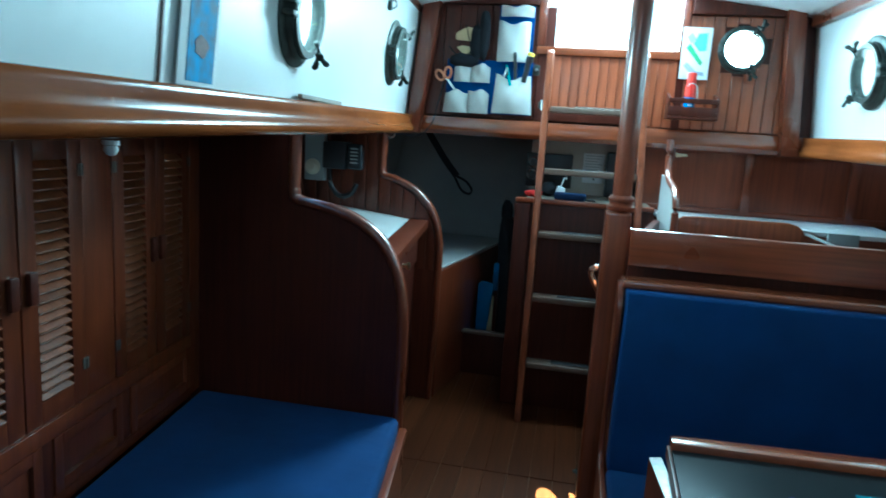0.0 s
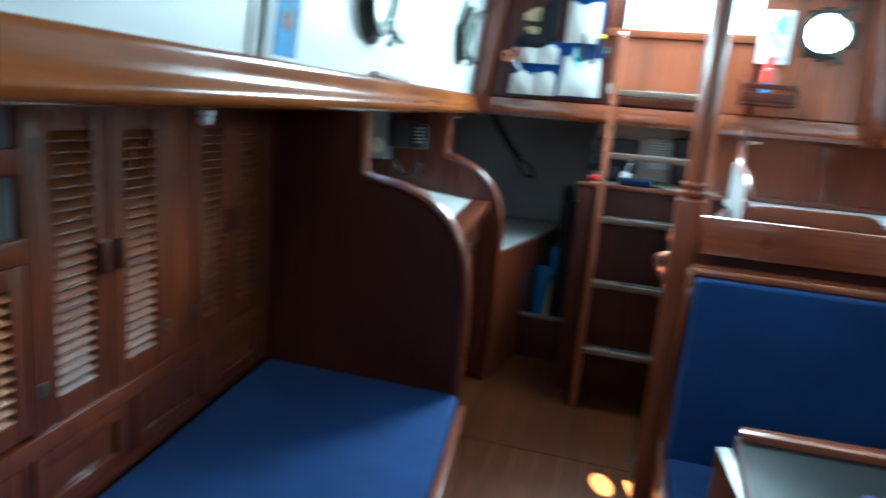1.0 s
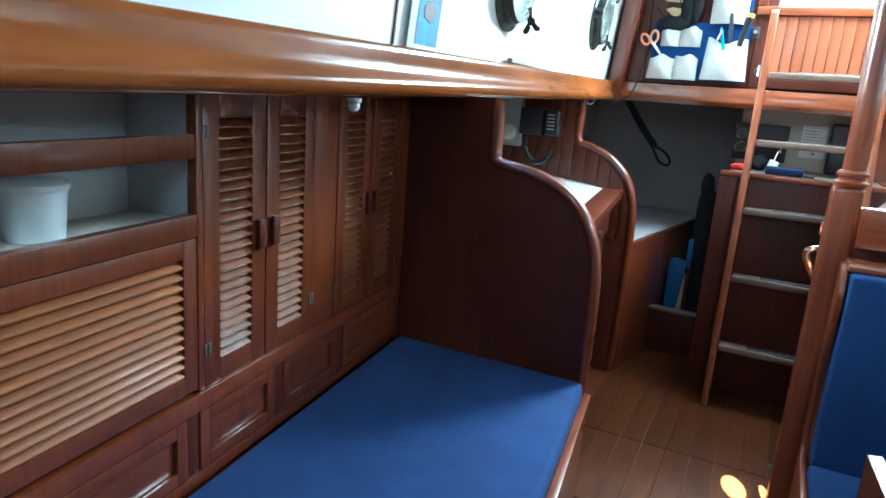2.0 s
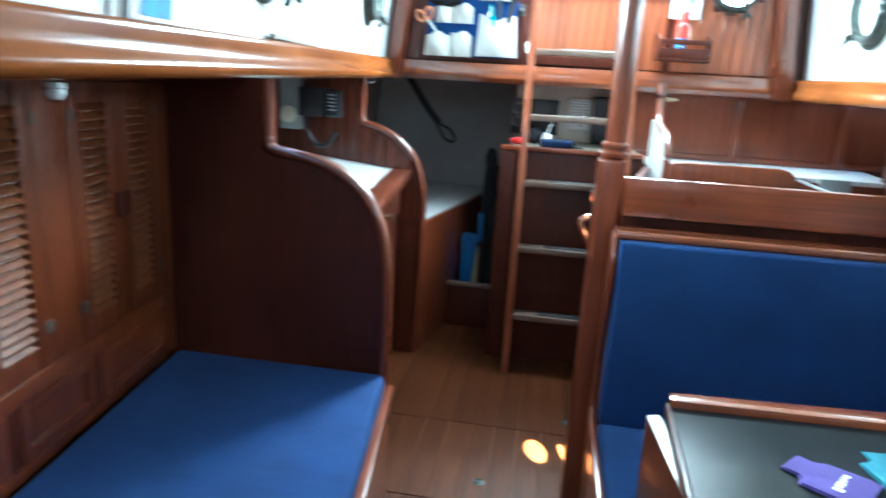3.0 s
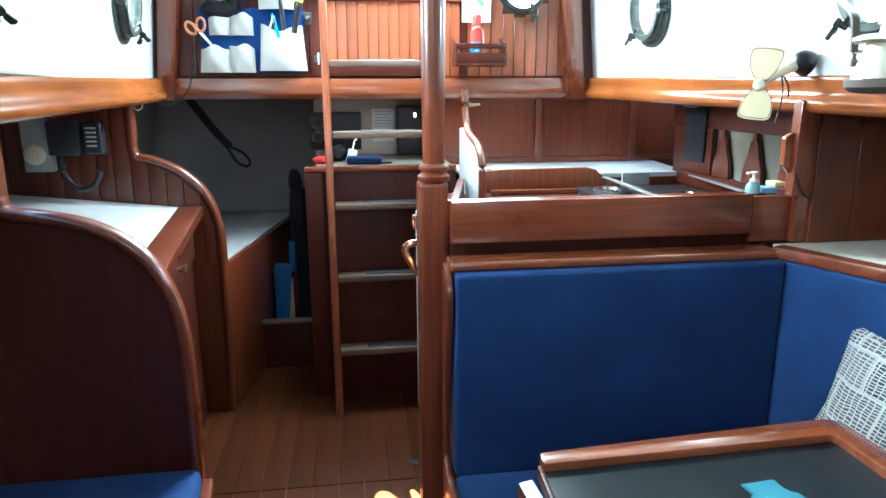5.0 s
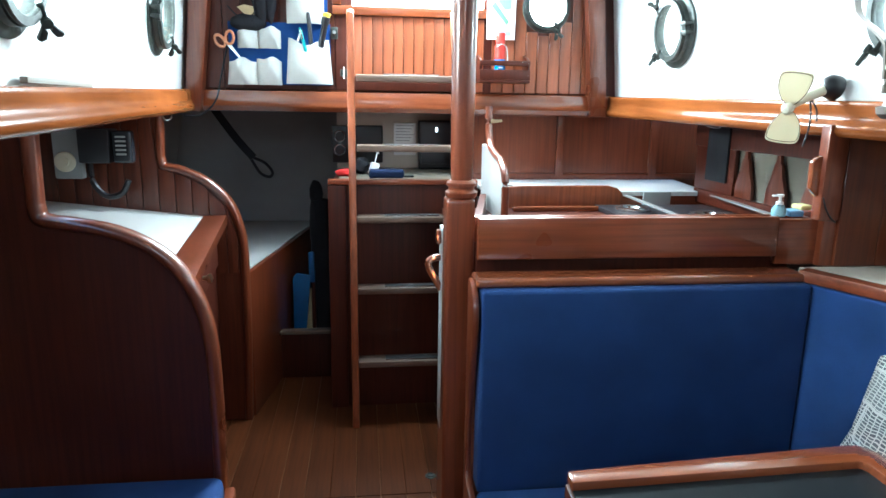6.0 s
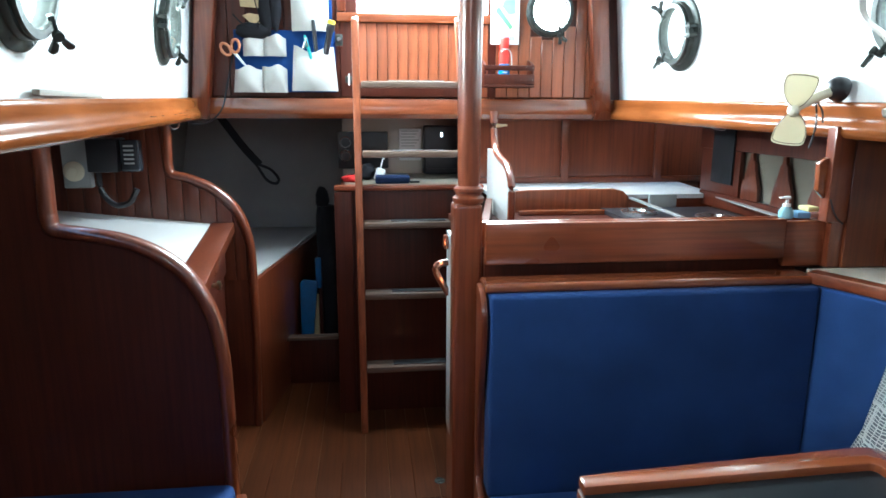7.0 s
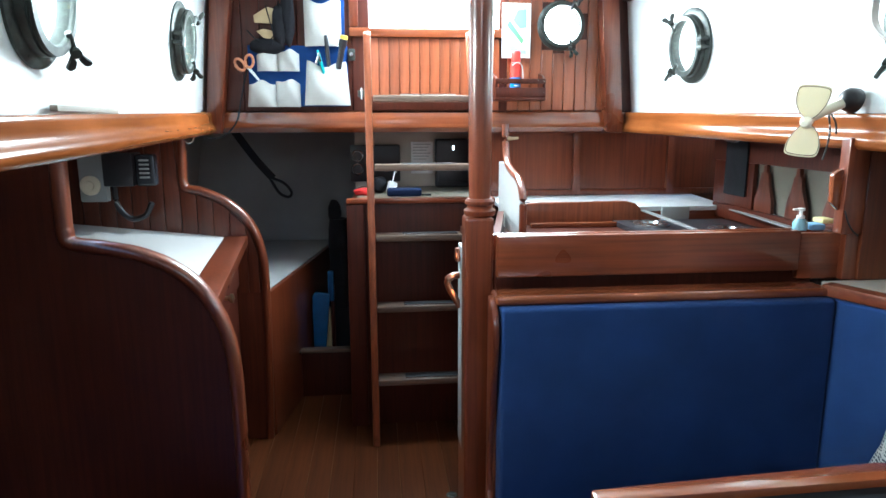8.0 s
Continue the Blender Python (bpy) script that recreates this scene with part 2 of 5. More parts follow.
def sweep(points, section, closed=False, up=(0, 0, 1), caps=True):
    """A section of (across, up) pairs carried along points."""
    bm = bmesh.new()
    pts = [Vector(p) for p in points]
    rings, n = [], len(pts)
    for i, p in enumerate(pts):
        a = pts[(i - 1) % n] if closed or i else p
        b = pts[(i + 1) % n] if closed or i < n - 1 else p
        t = (b - a).normalized()
        u = Vector(up)
        if abs(t.dot(u)) > 0.98:
            u = Vector((0, 1, 0))
        s = t.cross(u).normalized()
        w = s.cross(t).normalized()
        rings.append([bm.verts.new(p + s * c + w * d) for c, d in section])
    k = len(section)
    for i in range(n if closed else n - 1):
        r0, r1 = rings[i], rings[(i + 1) % n]
        for j in range(k):
            bm.faces.new((r0[j], r0[(j + 1) % k], r1[(j + 1) % k], r1[j]))
    if caps and not closed:
        bm.faces.new(rings[0])
        bm.faces.new(list(reversed(rings[-1])))
    return bm


def circle(r, k=10, ry=None):
    return [(r * math.cos(2 * math.pi * i / k), (ry or r) * math.sin(2 * math.pi * i / k)) for i in range(k)]


def tube(points, r, k=10, closed=False):
    return sweep(points, circle(r, k), closed)


def lathe(profile, k=24, m=None):
    """A profile of (radius, height) pairs turned round z."""
    bm = bmesh.new()
    rings = []
    for r, h in profile:
        if r < 1e-5:
            rings.append([bm.verts.new((0, 0, h))])
        else:
            rings.append([bm.verts.new((r * math.cos(2 * math.pi * i / k), r * math.sin(2 * math.pi * i / k), h)) for i in range(k)])
    for a, b in zip(rings, rings[1:]):
        if len(a) == 1 and len(b) == 1:
            continue
        for i in range(k):
            q = [a[i % len(a)], a[(i + 1) % len(a)], b[(i + 1) % len(b)], b[i % len(b)]]
            bm.faces.new(list(dict.fromkeys(q)))
    if m is not None:
        bmesh.ops.transform(bm, matrix=m, verts=bm.verts)
    return bm


def smooth_line(pts, steps=6):
    """Catmull-Rom through the points."""
    p = [Vector(q) for q in pts]
    p = [p[0] * 2 - p[1], *p, p[-1] * 2 - p[-2]]
    out = []
    for i in range(1, len(p) - 2):
        for s in range(steps):
            t = s / steps
            out.append(0.5 * ((2 * p[i]) + (p[i + 1] - p[i - 1]) * t + (2 * p[i - 1] - 5 * p[i] + 4 * p[i + 1] - p[i + 2]) * t * t + (3 * p[i] - p[i - 1] - 3 * p[i + 1] + p[i + 2]) * t ** 3))
    out.append(p[-2])
    return [tuple(v) for v in out]


# ---- the hull and its large structure ----
def xw(y):
    """Foot of the white cabin side, west."""
    return -0.75 + 0.06 * (3.92 - y)


def xe(y):
    """Foot of the white cabin side, east."""
    return 1.185 + 0.045 * (3.92 - y)


def trim_z(y):
    """Foot of the white panels above the sole."""
    return 1.345 + 0.0152 * (y - 1.4)


def ceil_z(x):
    return 2.0 - 0.08 * ((x - 0.22) / 0.9) ** 2


def panel_with_holes(u0, u1, v0, v1, holes, place, k=32):
    """A sheet in (u, v) with round holes (cu, cv, r), set in space by place(u, v, depth); 25 mm thick."""
    bm = bmesh.new()

    def quad(a, b, c, d):
        bm.faces.new([bm.verts.new(place(*p, 0)) for p in (a, b, c, d)])
    cur = u0
    for cu, cv, r in sorted(holes):
        h = r * 1.15
        if cu - h > cur:
            quad((cur, v0), (cu - h, v0), (cu - h, v1), (cur, v1))
        quad((cu - h, v0), (cu + h, v0), (cu + h, cv - h), (cu - h, cv - h))
        quad((cu - h, cv + h), (cu + h, cv + h), (cu + h, v1), (cu - h, v1))
        for i in range(k):
            def both(j):
                a = 2 * math.pi * j / k
                c, s = math.cos(a), math.sin(a)
                q = h / max(abs(c), abs(s))
                return (cu + r * c, cv + r * s), (cu + q * c, cv + q * s)
            (a0, b0), (a1, b1) = both(i), both(i + 1)
            quad(a0, b0, b1, a1)
        cur = cu + h
    quad((cur, v0), (u1, v0), (u1, v1), (cur, v1))
    bmesh.ops.remove_doubles(bm, verts=bm.verts, dist=1e-5)
    ext = bmesh.ops.extrude_face_region(bm, geom=bm.faces[:])
    d = Vector(place(u0, v0, 1)) - Vector(place(u0, v0, 0))
    bmesh.ops.translate(bm, vec=d * 0.025, verts=[v for v in ext["geom"] if isinstance(v, bmesh.types.BMVert)])
    return bm


def structure(name, bm, mat, label, category):
    return tagged(part(name, bm, mat), label, category, "", "structure")


PORT_R = 0.098
# the third port on each side is unseen, added for its fill lamp
WEST_PORTS = ((2.235, 1.578), (3.40, 1.625), (0.9, 1.59))
EAST_PORTS = ((3.345, 1.620), (2.28, 1.565), (1.2, 1.54))

# sole: a dark bearer under the teak boards
structure("floor", box(-1.5, 2.0, -1.2, 5.4, -0.12, -0.0045, 0), SEAM, "pale seams under the varnished teak cabin sole", "floor")

# cabin sides, white painted, pierced by the round ports
wall_west = structure("wall_west", panel_with_holes(-1.2, 3.92, 1.31, 2.06, [(y, z, PORT_R * 1.3) for y, z in WEST_PORTS], lambda u, v, d: (xw(u) - 0.004 - d + 0.09 * (v - 1.36), u, v)), WHITE, "white painted cabin side with round ports", "wall")
wall_east = structure("wall_east", panel_with_holes(-1.2, 3.92, 1.31, 2.06, [(y, z, PORT_R * 1.3) for y, z in EAST_PORTS], lambda u, v, d: (xe(u) + 0.004 + d - 0.09 * (v - 1.36), u, v)), WHITE, "white painted cabin side with round ports", "wall")
structure("wall_fore", box(-1.5, 2.0, -1.24, -1.2, -0.1, 2.2, 0), MAHOGANY, "mahogany bulkhead closing the saloon forward", "wall")
# hull sides below the side decks
structure("hull_side_west", slab([(-1.36, -0.1), (-1.42, 0.6), (-1.5, 1.34), (-1.56, 1.34), (-1.5, -0.1)], "y", -1.2, 5.4), GREY, "grey lined hull side", "wall")
structure("hull_side_east", slab([(1.75, -0.1), (1.80, 0.6), (1.86, 1.34), (1.95, 1.34), (1.92, -0.1)], "y", -1.2, 5.4), GREY, "grey lined hull side", "wall")
structure("hull_stern", box(-1.5, 2.0, 5.3, 5.36, -0.1, 1.45, 0), GREY, "grey lined end of the quarter berth", "wall")
structure("side_deck_west", box(-1.56, -0.76, -1.2, 3.90, 1.300, 1.325, 0), MAHOGANY_Y, "underside of the side deck", "ceiling")
structure("side_deck_east", box(1.22, 1.95, -1.2, 3.90, 1.300, 1.325, 0), MAHOGANY_Y, "underside of the side deck", "ceiling")
structure("bridge_deck", box(-1.56, 1.95, 3.975, 5.4, 1.322, 1.38, 0), MAHOGANY_X, "underside of the bridge deck", "ceiling")


# ceiling: cambered headliner with the skylight and gaps for two assumed deck prisms
def ceiling():
    bm = bmesh.new()
    xs = [-0.85, -0.6, -0.4, -0.15, -0.05, 0.10, 0.16, 0.222, 0.262, 0.45, 0.57, 0.7, 0.95, 1.25, 1.5]
    ys = [-1.2, -0.55, 0.3, 2.72, 2.90, 3.42, 3.92]
    for x0, x1 in zip(xs, xs[1:]):
        for y0, y1 in zip(ys, ys[1:]):
            if y0 == -0.55 and -0.15 <= x0 < 0.45:
                continue
            if y0 == 3.42 and -0.05 <= x0 < 0.57:
                continue
            if y0 == 2.72 and x0 in (0.10, 0.222):
                continue
            bm.faces.new([bm.verts.new((x, y, ceil_z(x))) for x, y in ((x0, y0), (x1, y0), (x1, y1), (x0, y1))])
    bmesh.ops.remove_doubles(bm, verts=bm.verts, dist=1e-5)
    ext = bmesh.ops.extrude_face_region(bm, geom=bm.faces[:])
    bmesh.ops.translate(bm, vec=(0, 0, 0.04), verts=[v for v in ext["geom"] if isinstance(v, bmesh.types.BMVert)])
    return bm


structure("ceiling", ceiling(), CEILING, "white cambered cabin headliner", "ceiling")


# ---- long varnished mouldings ----
def carlin(line, side):
    """The bull-nosed trim under a white panel; side is +1 where the room lies at +x."""
    sec = [(-0.035, 0.0), (0.027, 0.0), (0.034, -0.002), (0.037, -0.007), (0.038, -0.016), (0.038, -0.032), (0.039, -0.046), (0.042, -0.055), (0.047, -0.063), (0.0515, -0.071), (0.0535, -0.079), (0.052, -0.088), (0.046, -0.097), (0.037, -0.102), (0.028, -0.104), (-0.035, -0.104)]
    bm = bmesh.new()
    rings = []
    for y in (-1.2, 0.5, 1.5, 2.5, 3.2, 3.92):
        rings.append([bm.verts.new((line(y) + side * a, y, trim_z(y) + 0.9 * b)) for a, b in sec])
    for r0, r1 in zip(rings, rings[1:]):
        for j in range(len(sec)):
            k = (j + 1) % len(sec)
            bm.faces.new((r0[j], r0[k], r1[k], r1[j]))
    bm.faces.new(rings[0])
    bm.faces.new(rings[-1])
    return bm


structure("trim_west", carlin(xw, 1), TRIM, "glossy honey varnished bull-nosed trim under the white panel", "trim")
structure("trim_east", carlin(xe, -1), TRIM, "glossy honey varnished bull-nosed trim under the white panel", "trim")
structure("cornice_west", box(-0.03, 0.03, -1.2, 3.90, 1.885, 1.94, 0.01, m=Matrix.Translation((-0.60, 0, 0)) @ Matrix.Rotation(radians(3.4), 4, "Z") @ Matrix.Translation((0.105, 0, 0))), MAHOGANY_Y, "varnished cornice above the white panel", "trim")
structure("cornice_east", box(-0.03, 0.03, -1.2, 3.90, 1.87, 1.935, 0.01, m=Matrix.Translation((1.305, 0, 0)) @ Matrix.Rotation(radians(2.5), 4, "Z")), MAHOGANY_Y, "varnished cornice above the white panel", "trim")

# ---- aft bulkhead with the companionway ----
AFT = 3.92
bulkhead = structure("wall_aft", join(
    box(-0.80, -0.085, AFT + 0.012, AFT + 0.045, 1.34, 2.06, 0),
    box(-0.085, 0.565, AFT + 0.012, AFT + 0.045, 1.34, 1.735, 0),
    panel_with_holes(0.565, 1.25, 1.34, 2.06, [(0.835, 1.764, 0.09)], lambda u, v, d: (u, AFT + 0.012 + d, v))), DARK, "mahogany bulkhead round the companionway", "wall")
structure("beam_aft", slab([(AFT - 0.022, 1.382), (AFT + 0.01, 1.389), (AFT + 0.05, 1.389), (AFT + 0.05, 1.294), (AFT - 0.012, 1.294), (AFT - 0.03, 1.315), (AFT - 0.03, 1.348)], "x", -0.80, 1.25, 0.004), TRIM_X, "varnished beam across the foot of the bulkhead", "beam")
structure("corner_post_west", slab([(-0.738, 1.29), (-0.672, 1.29), (-0.588, 1.98), (-0.676, 1.98)], "y", 3.855, 3.93, 0.008), MAHOGANY, "varnished corner post", "trim")
structure("corner_post_east", slab([(1.052, 1.29), (1.128, 1.29), (1.074, 1.98), (0.996, 1.98)], "y", 3.855, 3.93, 0.006), MAHOGANY, "varnished corner post", "trim")
structure("cornice_aft", join(box(-0.61, -0.115, 3.885, 3.925, 1.935, 1.985, 0.006), box(0.595, 1.01, 3.885, 3.925, 1.915, 1.985, 0.006)), DARK, "dark cornice over the bulkhead", "trim")

hatch = thing("companionway", (0.26, AFT, 1.74), "open companionway with a varnished frame, bright daylight outside", "hatch", kind="structure")
part("sill", box(-0.112, 0.592, AFT - 0.014, AFT + 0.06, 1.708, 1.748, 0.006), TRIM_X, hatch)
part("jamb", box(-0.112, -0.072, AFT - 0.012, AFT + 0.06, 1.750, 2.02, 0.006), MAHOGANY, hatch)
part("jamb", box(0.552, 0.592, AFT - 0.012, AFT + 0.06, 1.750, 2.02, 0.006), MAHOGANY, hatch)

# ---- post ----
post = thing("mast_post", (0.27, 2.57, 0), "varnished mahogany post, square below and turned above", "post")
part("square_shaft", box(0.223, 0.299, 2.53, 2.606, 0, 1.10, 0.012, seg=3), MAHOGANY, post)
part("collar", lathe([(0.0, 1.10), (0.038, 1.10), (0.042, 1.106), (0.042, 1.114), (0.034, 1.12), (0.034, 1.126), (0.039, 1.131), (0.039, 1.138), (0.032, 1.145), (0.0, 1.146)], 28, Matrix.Translation((0.266, 2.568, 0))), MAHOGANY, post, "turned collar")
part("round_shaft", lathe([(0.0, 1.145), (0.028, 1.145), (0.0295, 1.20), (0.031, 1.5), (0.031, 1.99), (0.0, 1.99)], 28, Matrix.Translation((0.266, 2.568, 0))), MAHOGANY, post)


# ---- ladder ----
def rail_y(z):
    return 3.440 + 0.150 * z


ladder = thing("companionway_ladder", (0.2, 3.47, 0), "varnished wooden companionway ladder with worn teak treads", "ladder")
def rail_x(z):
    """Inner face of the ladder's inboard rail, which leans a little."""
    return 0.450 - 0.042 * z


# rails take the lighter strip wood, for the light that falls on them
for x0 in (-0.041, rail_x(0)):
    part("side_rail", moved(slab([(rail_y(0), 0), (rail_y(0) + 0.052, 0), (rail_y(1.7) + 0.048, 1.67), (rail_y(1.73) + 0.03, 1.71), (rail_y(1.7), 1.695)], "x", x0, x0 + 0.030, 0.007), Matrix(((1, 0, -0.004 if x0 < 0 else -0.042, 0), (0, 1, 0, 0), (0, 0, 1, 0), (0, 0, 0, 1)))), STRIP, ladder)
for z in (0.280, 0.585, 0.878, 1.167, 1.449):
    y = rail_y(z)
    tread = part("tread", box(-0.012, rail_x(z), y - 0.005, y + 0.080, z - 0.026, z, 0.006), TREAD, ladder, "worn pale teak tread")
    part("grip_strip", box(0.10, 0.33, y + 0.014, y + 0.062, z + 0.0005, z + 0.0035, 0.001), RUBBER, tread, "black grip strip")
    part("metal_edge", box(0.10, 0.33, y + 0.006, y + 0.0135, z + 0.0005, z + 0.005, 0.001), STEEL, tread, "bright metal edge")

# ---- engine box behind the ladder ----
engine = thing("engine_box", (0.15, 3.66, 0), "mahogany engine box behind the ladder", "cabinet")
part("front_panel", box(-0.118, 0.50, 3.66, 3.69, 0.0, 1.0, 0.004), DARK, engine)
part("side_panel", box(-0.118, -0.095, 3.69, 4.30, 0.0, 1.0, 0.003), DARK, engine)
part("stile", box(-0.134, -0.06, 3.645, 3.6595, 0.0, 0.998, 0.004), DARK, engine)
part("ledge", box(-0.134, 0.50, 3.645, 3.70, 1.001, 1.022, 0.006), MAHOGANY_X, engine)
# beige top toned down to drab, carrying the shade that lies on it
part("top", box(-0.094, 0.50, 3.70, 4.30, 0.985, 1.012, 0.002), DRAB, engine, "laminate top in a drab, shade-darkened tone")
part("back_board", box(-0.115, 0.50, 4.30, 4.33, 0.985, 1.320, 0.002), BEIGE, engine, "pale back board")

# ---- west partitions and chart table ----
P1 = [(-0.731, 1.262), (-0.733, 1.085), (-0.721, 1.062), (-0.656, 1.050), (-0.572, 1.033), (-0.496, 0.999), (-0.434, 0.946), (-0.389, 0.866), (-0.366, 0.765), (-0.360, 0.626), (-0.361, 0.41), (-0.366, 0.0)]
P2 = [(-0.766, 1.295), (-0.772, 1.105), (-0.757, 1.082), (-0.70, 1.068), (-0.604, 1.023), (-0.521, 0.938), (-0.480, 0.82), (-0.471, 0.68), (-0.474, 0.35), (-0.485, 0.0)]



def partition(name, line, y, x_out, label):
    run = [line[0], (line[1][0], line[1][1] + 0.035), (line[1][0] + 0.001, line[1][1] + 0.006), *line[2:]]
    pts = [(p[0], p[2]) for p in smooth_line([(x, 0, z) for x, z in run], 5)]
    ob = thing(name, (line[-1][0] - 0.2, y, 0), label, "partition")
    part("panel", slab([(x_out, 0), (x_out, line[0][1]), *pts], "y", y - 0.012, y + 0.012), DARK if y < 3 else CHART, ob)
    sec = [(0.012, 0.021), (0.005, 0.026), (-0.005, 0.026), (-0.012, 0.021), (-0.016, 0.010), (-0.016, -0.010), (-0.012, -0.021), (-0.005, -0.026), (0.005, -0.026), (0.012, -0.021), (0.016, -0.01), (0.016, 0.01)]
    part("edge_moulding", sweep([(x, y, z) for x, z in pts], sec, up=(0, 1, 0)), MAHOGANY, ob, "rounded varnished edge moulding")
    return ob


# the settee end panel's dark tone stands for the shade on it
settee_end = partition("settee_end_panel", P1, 2.475, -1.25, "mahogany settee end panel, darkened for shade, with a curved varnished edge")
chart_end = partition("chart_table_end_panel", P2, 3.585, -1.45, "mahogany partition with a curved edge beside the chart table")
desk = thing("chart_table", (-0.75, 3.0, 0), "chart table with a white laminate top and mahogany front", "desk")
part("top", moved(slab([(-1.40, 2.49), (-0.500, 2.49), (-0.622, 3.571), (-1.42, 3.571)], "z", 0.862, 0.885, 0.002), Matrix.Translation((-0.6, 0, 0.875)) @ Matrix.Rotation(radians(6.0), 4, "Y") @ Matrix.Translation((0.6, 0, -0.875))), DIM_LAMINATE, desk, "white laminate top")
part("front_rail", slab([(-0.499, 2.49), (-0.410, 2.49), (-0.530, 3.571), (-0.621, 3.571)], "z", 0.850, 0.890, 0.006), MAHOGANY, desk)
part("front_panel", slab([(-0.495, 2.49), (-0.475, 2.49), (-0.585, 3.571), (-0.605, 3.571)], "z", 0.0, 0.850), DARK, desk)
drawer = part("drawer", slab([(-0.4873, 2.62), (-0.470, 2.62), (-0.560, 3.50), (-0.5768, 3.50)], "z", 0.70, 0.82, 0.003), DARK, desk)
part("knob", lathe([(0, 0), (0.008, 0), (0.008, 0.012), (0.016, 0.02), (0.016, 0.028), (0, 0.034)], 14, Matrix.Translation((-0.514, 3.05, 0.765)) @ Matrix.Rotation(radians(90), 4, "Y")), BRASS, drawer, "round metal knob")

# ---- quarter berth ----
berth = thing("quarter_berth", (-0.8, 4.3, 0), "quarter berth with a pale board and mahogany front", "berth")
part("board", slab([(-1.46, 3.60), (-0.481, 3.60), (-0.285, 4.75), (-0.285, 5.28), (-1.46, 5.28)], "z", 0.62, 0.645, 0.002), DIM_LAMINATE, berth, "pale laminate berth board")
part("front", slab([(-0.480, 3.60), (-0.458, 3.60), (-0.262, 4.75), (-0.284, 4.75)], "z", 0.0, 0.640, 0.002), MAHOGANY, berth)
part("lining", slab([(-1.46, 0.646), (-1.1, 0.646), (-0.98, 1.32), (-1.46, 1.32)], "y", 3.60, 4.799), GREY, berth, "grey lining")
part("end_lining", box(-1.46, -0.10, 4.80, 4.83, 0.65, 1.321, 0), GREY, berth, "grey lining")
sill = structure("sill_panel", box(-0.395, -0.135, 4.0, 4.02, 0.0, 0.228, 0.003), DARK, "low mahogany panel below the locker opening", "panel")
# pale tone paints in the highlight line along the sill
part("cap", box(-0.395, -0.135, 3.983, 4.03, 0.2285, 0.247, 0.005), TREAD, sill, "pale cap, its tone set as a highlight")

# ---- west settee and lockers ----
LM = Matrix(((0.113, 0.9936, 0, -1.05), (-0.9936, 0.113, 0, 2.46), (0, 0, 1, 0), (0, 0, 0, 1)))


def cushion(outline, z0, z1, r=0.03, crown=0.0, m=None, axis="z"):
    bm = slab(outline, axis, z0, z1)
    bmesh.ops.bevel(bm, geom=bm.edges[:], offset=r, segments=4, profile=0.5, affect="EDGES")
    return bm


settee = thing("settee_berth", (-0.65, 1.4, 0), "varnished settee base along the lockers", "settee")
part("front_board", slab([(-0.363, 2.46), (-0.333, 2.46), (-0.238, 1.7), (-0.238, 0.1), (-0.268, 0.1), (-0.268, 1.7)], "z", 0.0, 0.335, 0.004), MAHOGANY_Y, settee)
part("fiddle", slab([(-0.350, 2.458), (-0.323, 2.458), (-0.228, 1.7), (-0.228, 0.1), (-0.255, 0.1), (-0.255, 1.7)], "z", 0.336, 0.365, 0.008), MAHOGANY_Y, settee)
part("seat_board", slab([(-1.10, 2.46), (-0.364, 2.46), (-0.276, 1.7), (-0.276, 0.1), (-0.9, 0.1)], "z", 0.28, 0.305), DARK, settee)
tagged(part("seat_cushion", cushion([(-1.04, 2.455), (-0.350, 2.455), (-0.259, 1.72), (-0.259, 0.1), (-0.78, 0.1)], 0.306, 0.402, 0.022), BLUE), "thick blue canvas seat cushion on the settee", "cushion")

lockers = thing("locker_bank", LM, "varnished teak bank of lockers behind the settee", "cabinet")
part("carcass", join(box(-0.01, 1.035, -0.05, -0.03, 0.30, 1.298, 0), box(1.035, 2.5, -0.05, -0.03, 0.30, 0.970, 0)), DARK, lockers, local=True)


def frame_boards(u0, u1, z0, z1, w, d0, d1):
    return join(box(u0, u0 + w, d0, d1, z0, z1), box(u1 - w, u1, d0, d1, z0, z1), box(u0 + w, u1 - w, d0, d1, z0, z0 + w), box(u0 + w, u1 - w, d0, d1, z1 - w, z1))


SLAT_MESH = {}


def louvre_door(u0, u1, z0, z1, w=0.05, pitch=0.021, wood_of=None, handle=None):
    d = part("louvre_door", frame_boards(u0, u1, z0, z1, w, -0.022, 0.0), LOCKER, lockers, local=True)
    ln = round(u1 - u0 - 2 * w, 4)
    if ln not in SLAT_MESH:
        SLAT_MESH[ln] = finish("slat", box(-ln / 2, ln / 2, -0.7 * pitch, 0.7 * pitch, -0.003, 0.003, 0.002, seg=1), wood_of or SLAT)
    n = int((z1 - z0 - 2 * w) / pitch)
    for i in range(n):
        s = part("slat", SLAT_MESH[ln], SLAT, d, local=True)
        s.matrix_basis = Matrix.Translation(((u0 + u1) / 2, -0.011, z0 + w + (i + 0.5) * (z1 - z0 - 2 * w) / n)) @ Matrix.Rotation(radians(-40), 4, "X")
    if handle:
        part("latch", box(handle - 0.013, handle + 0.013, 0.001, 0.014, (z0 + z1) / 2 - 0.035, (z0 + z1) / 2 + 0.035, 0.006), DARK, d, "dark turn-button latch", local=True)
    return d


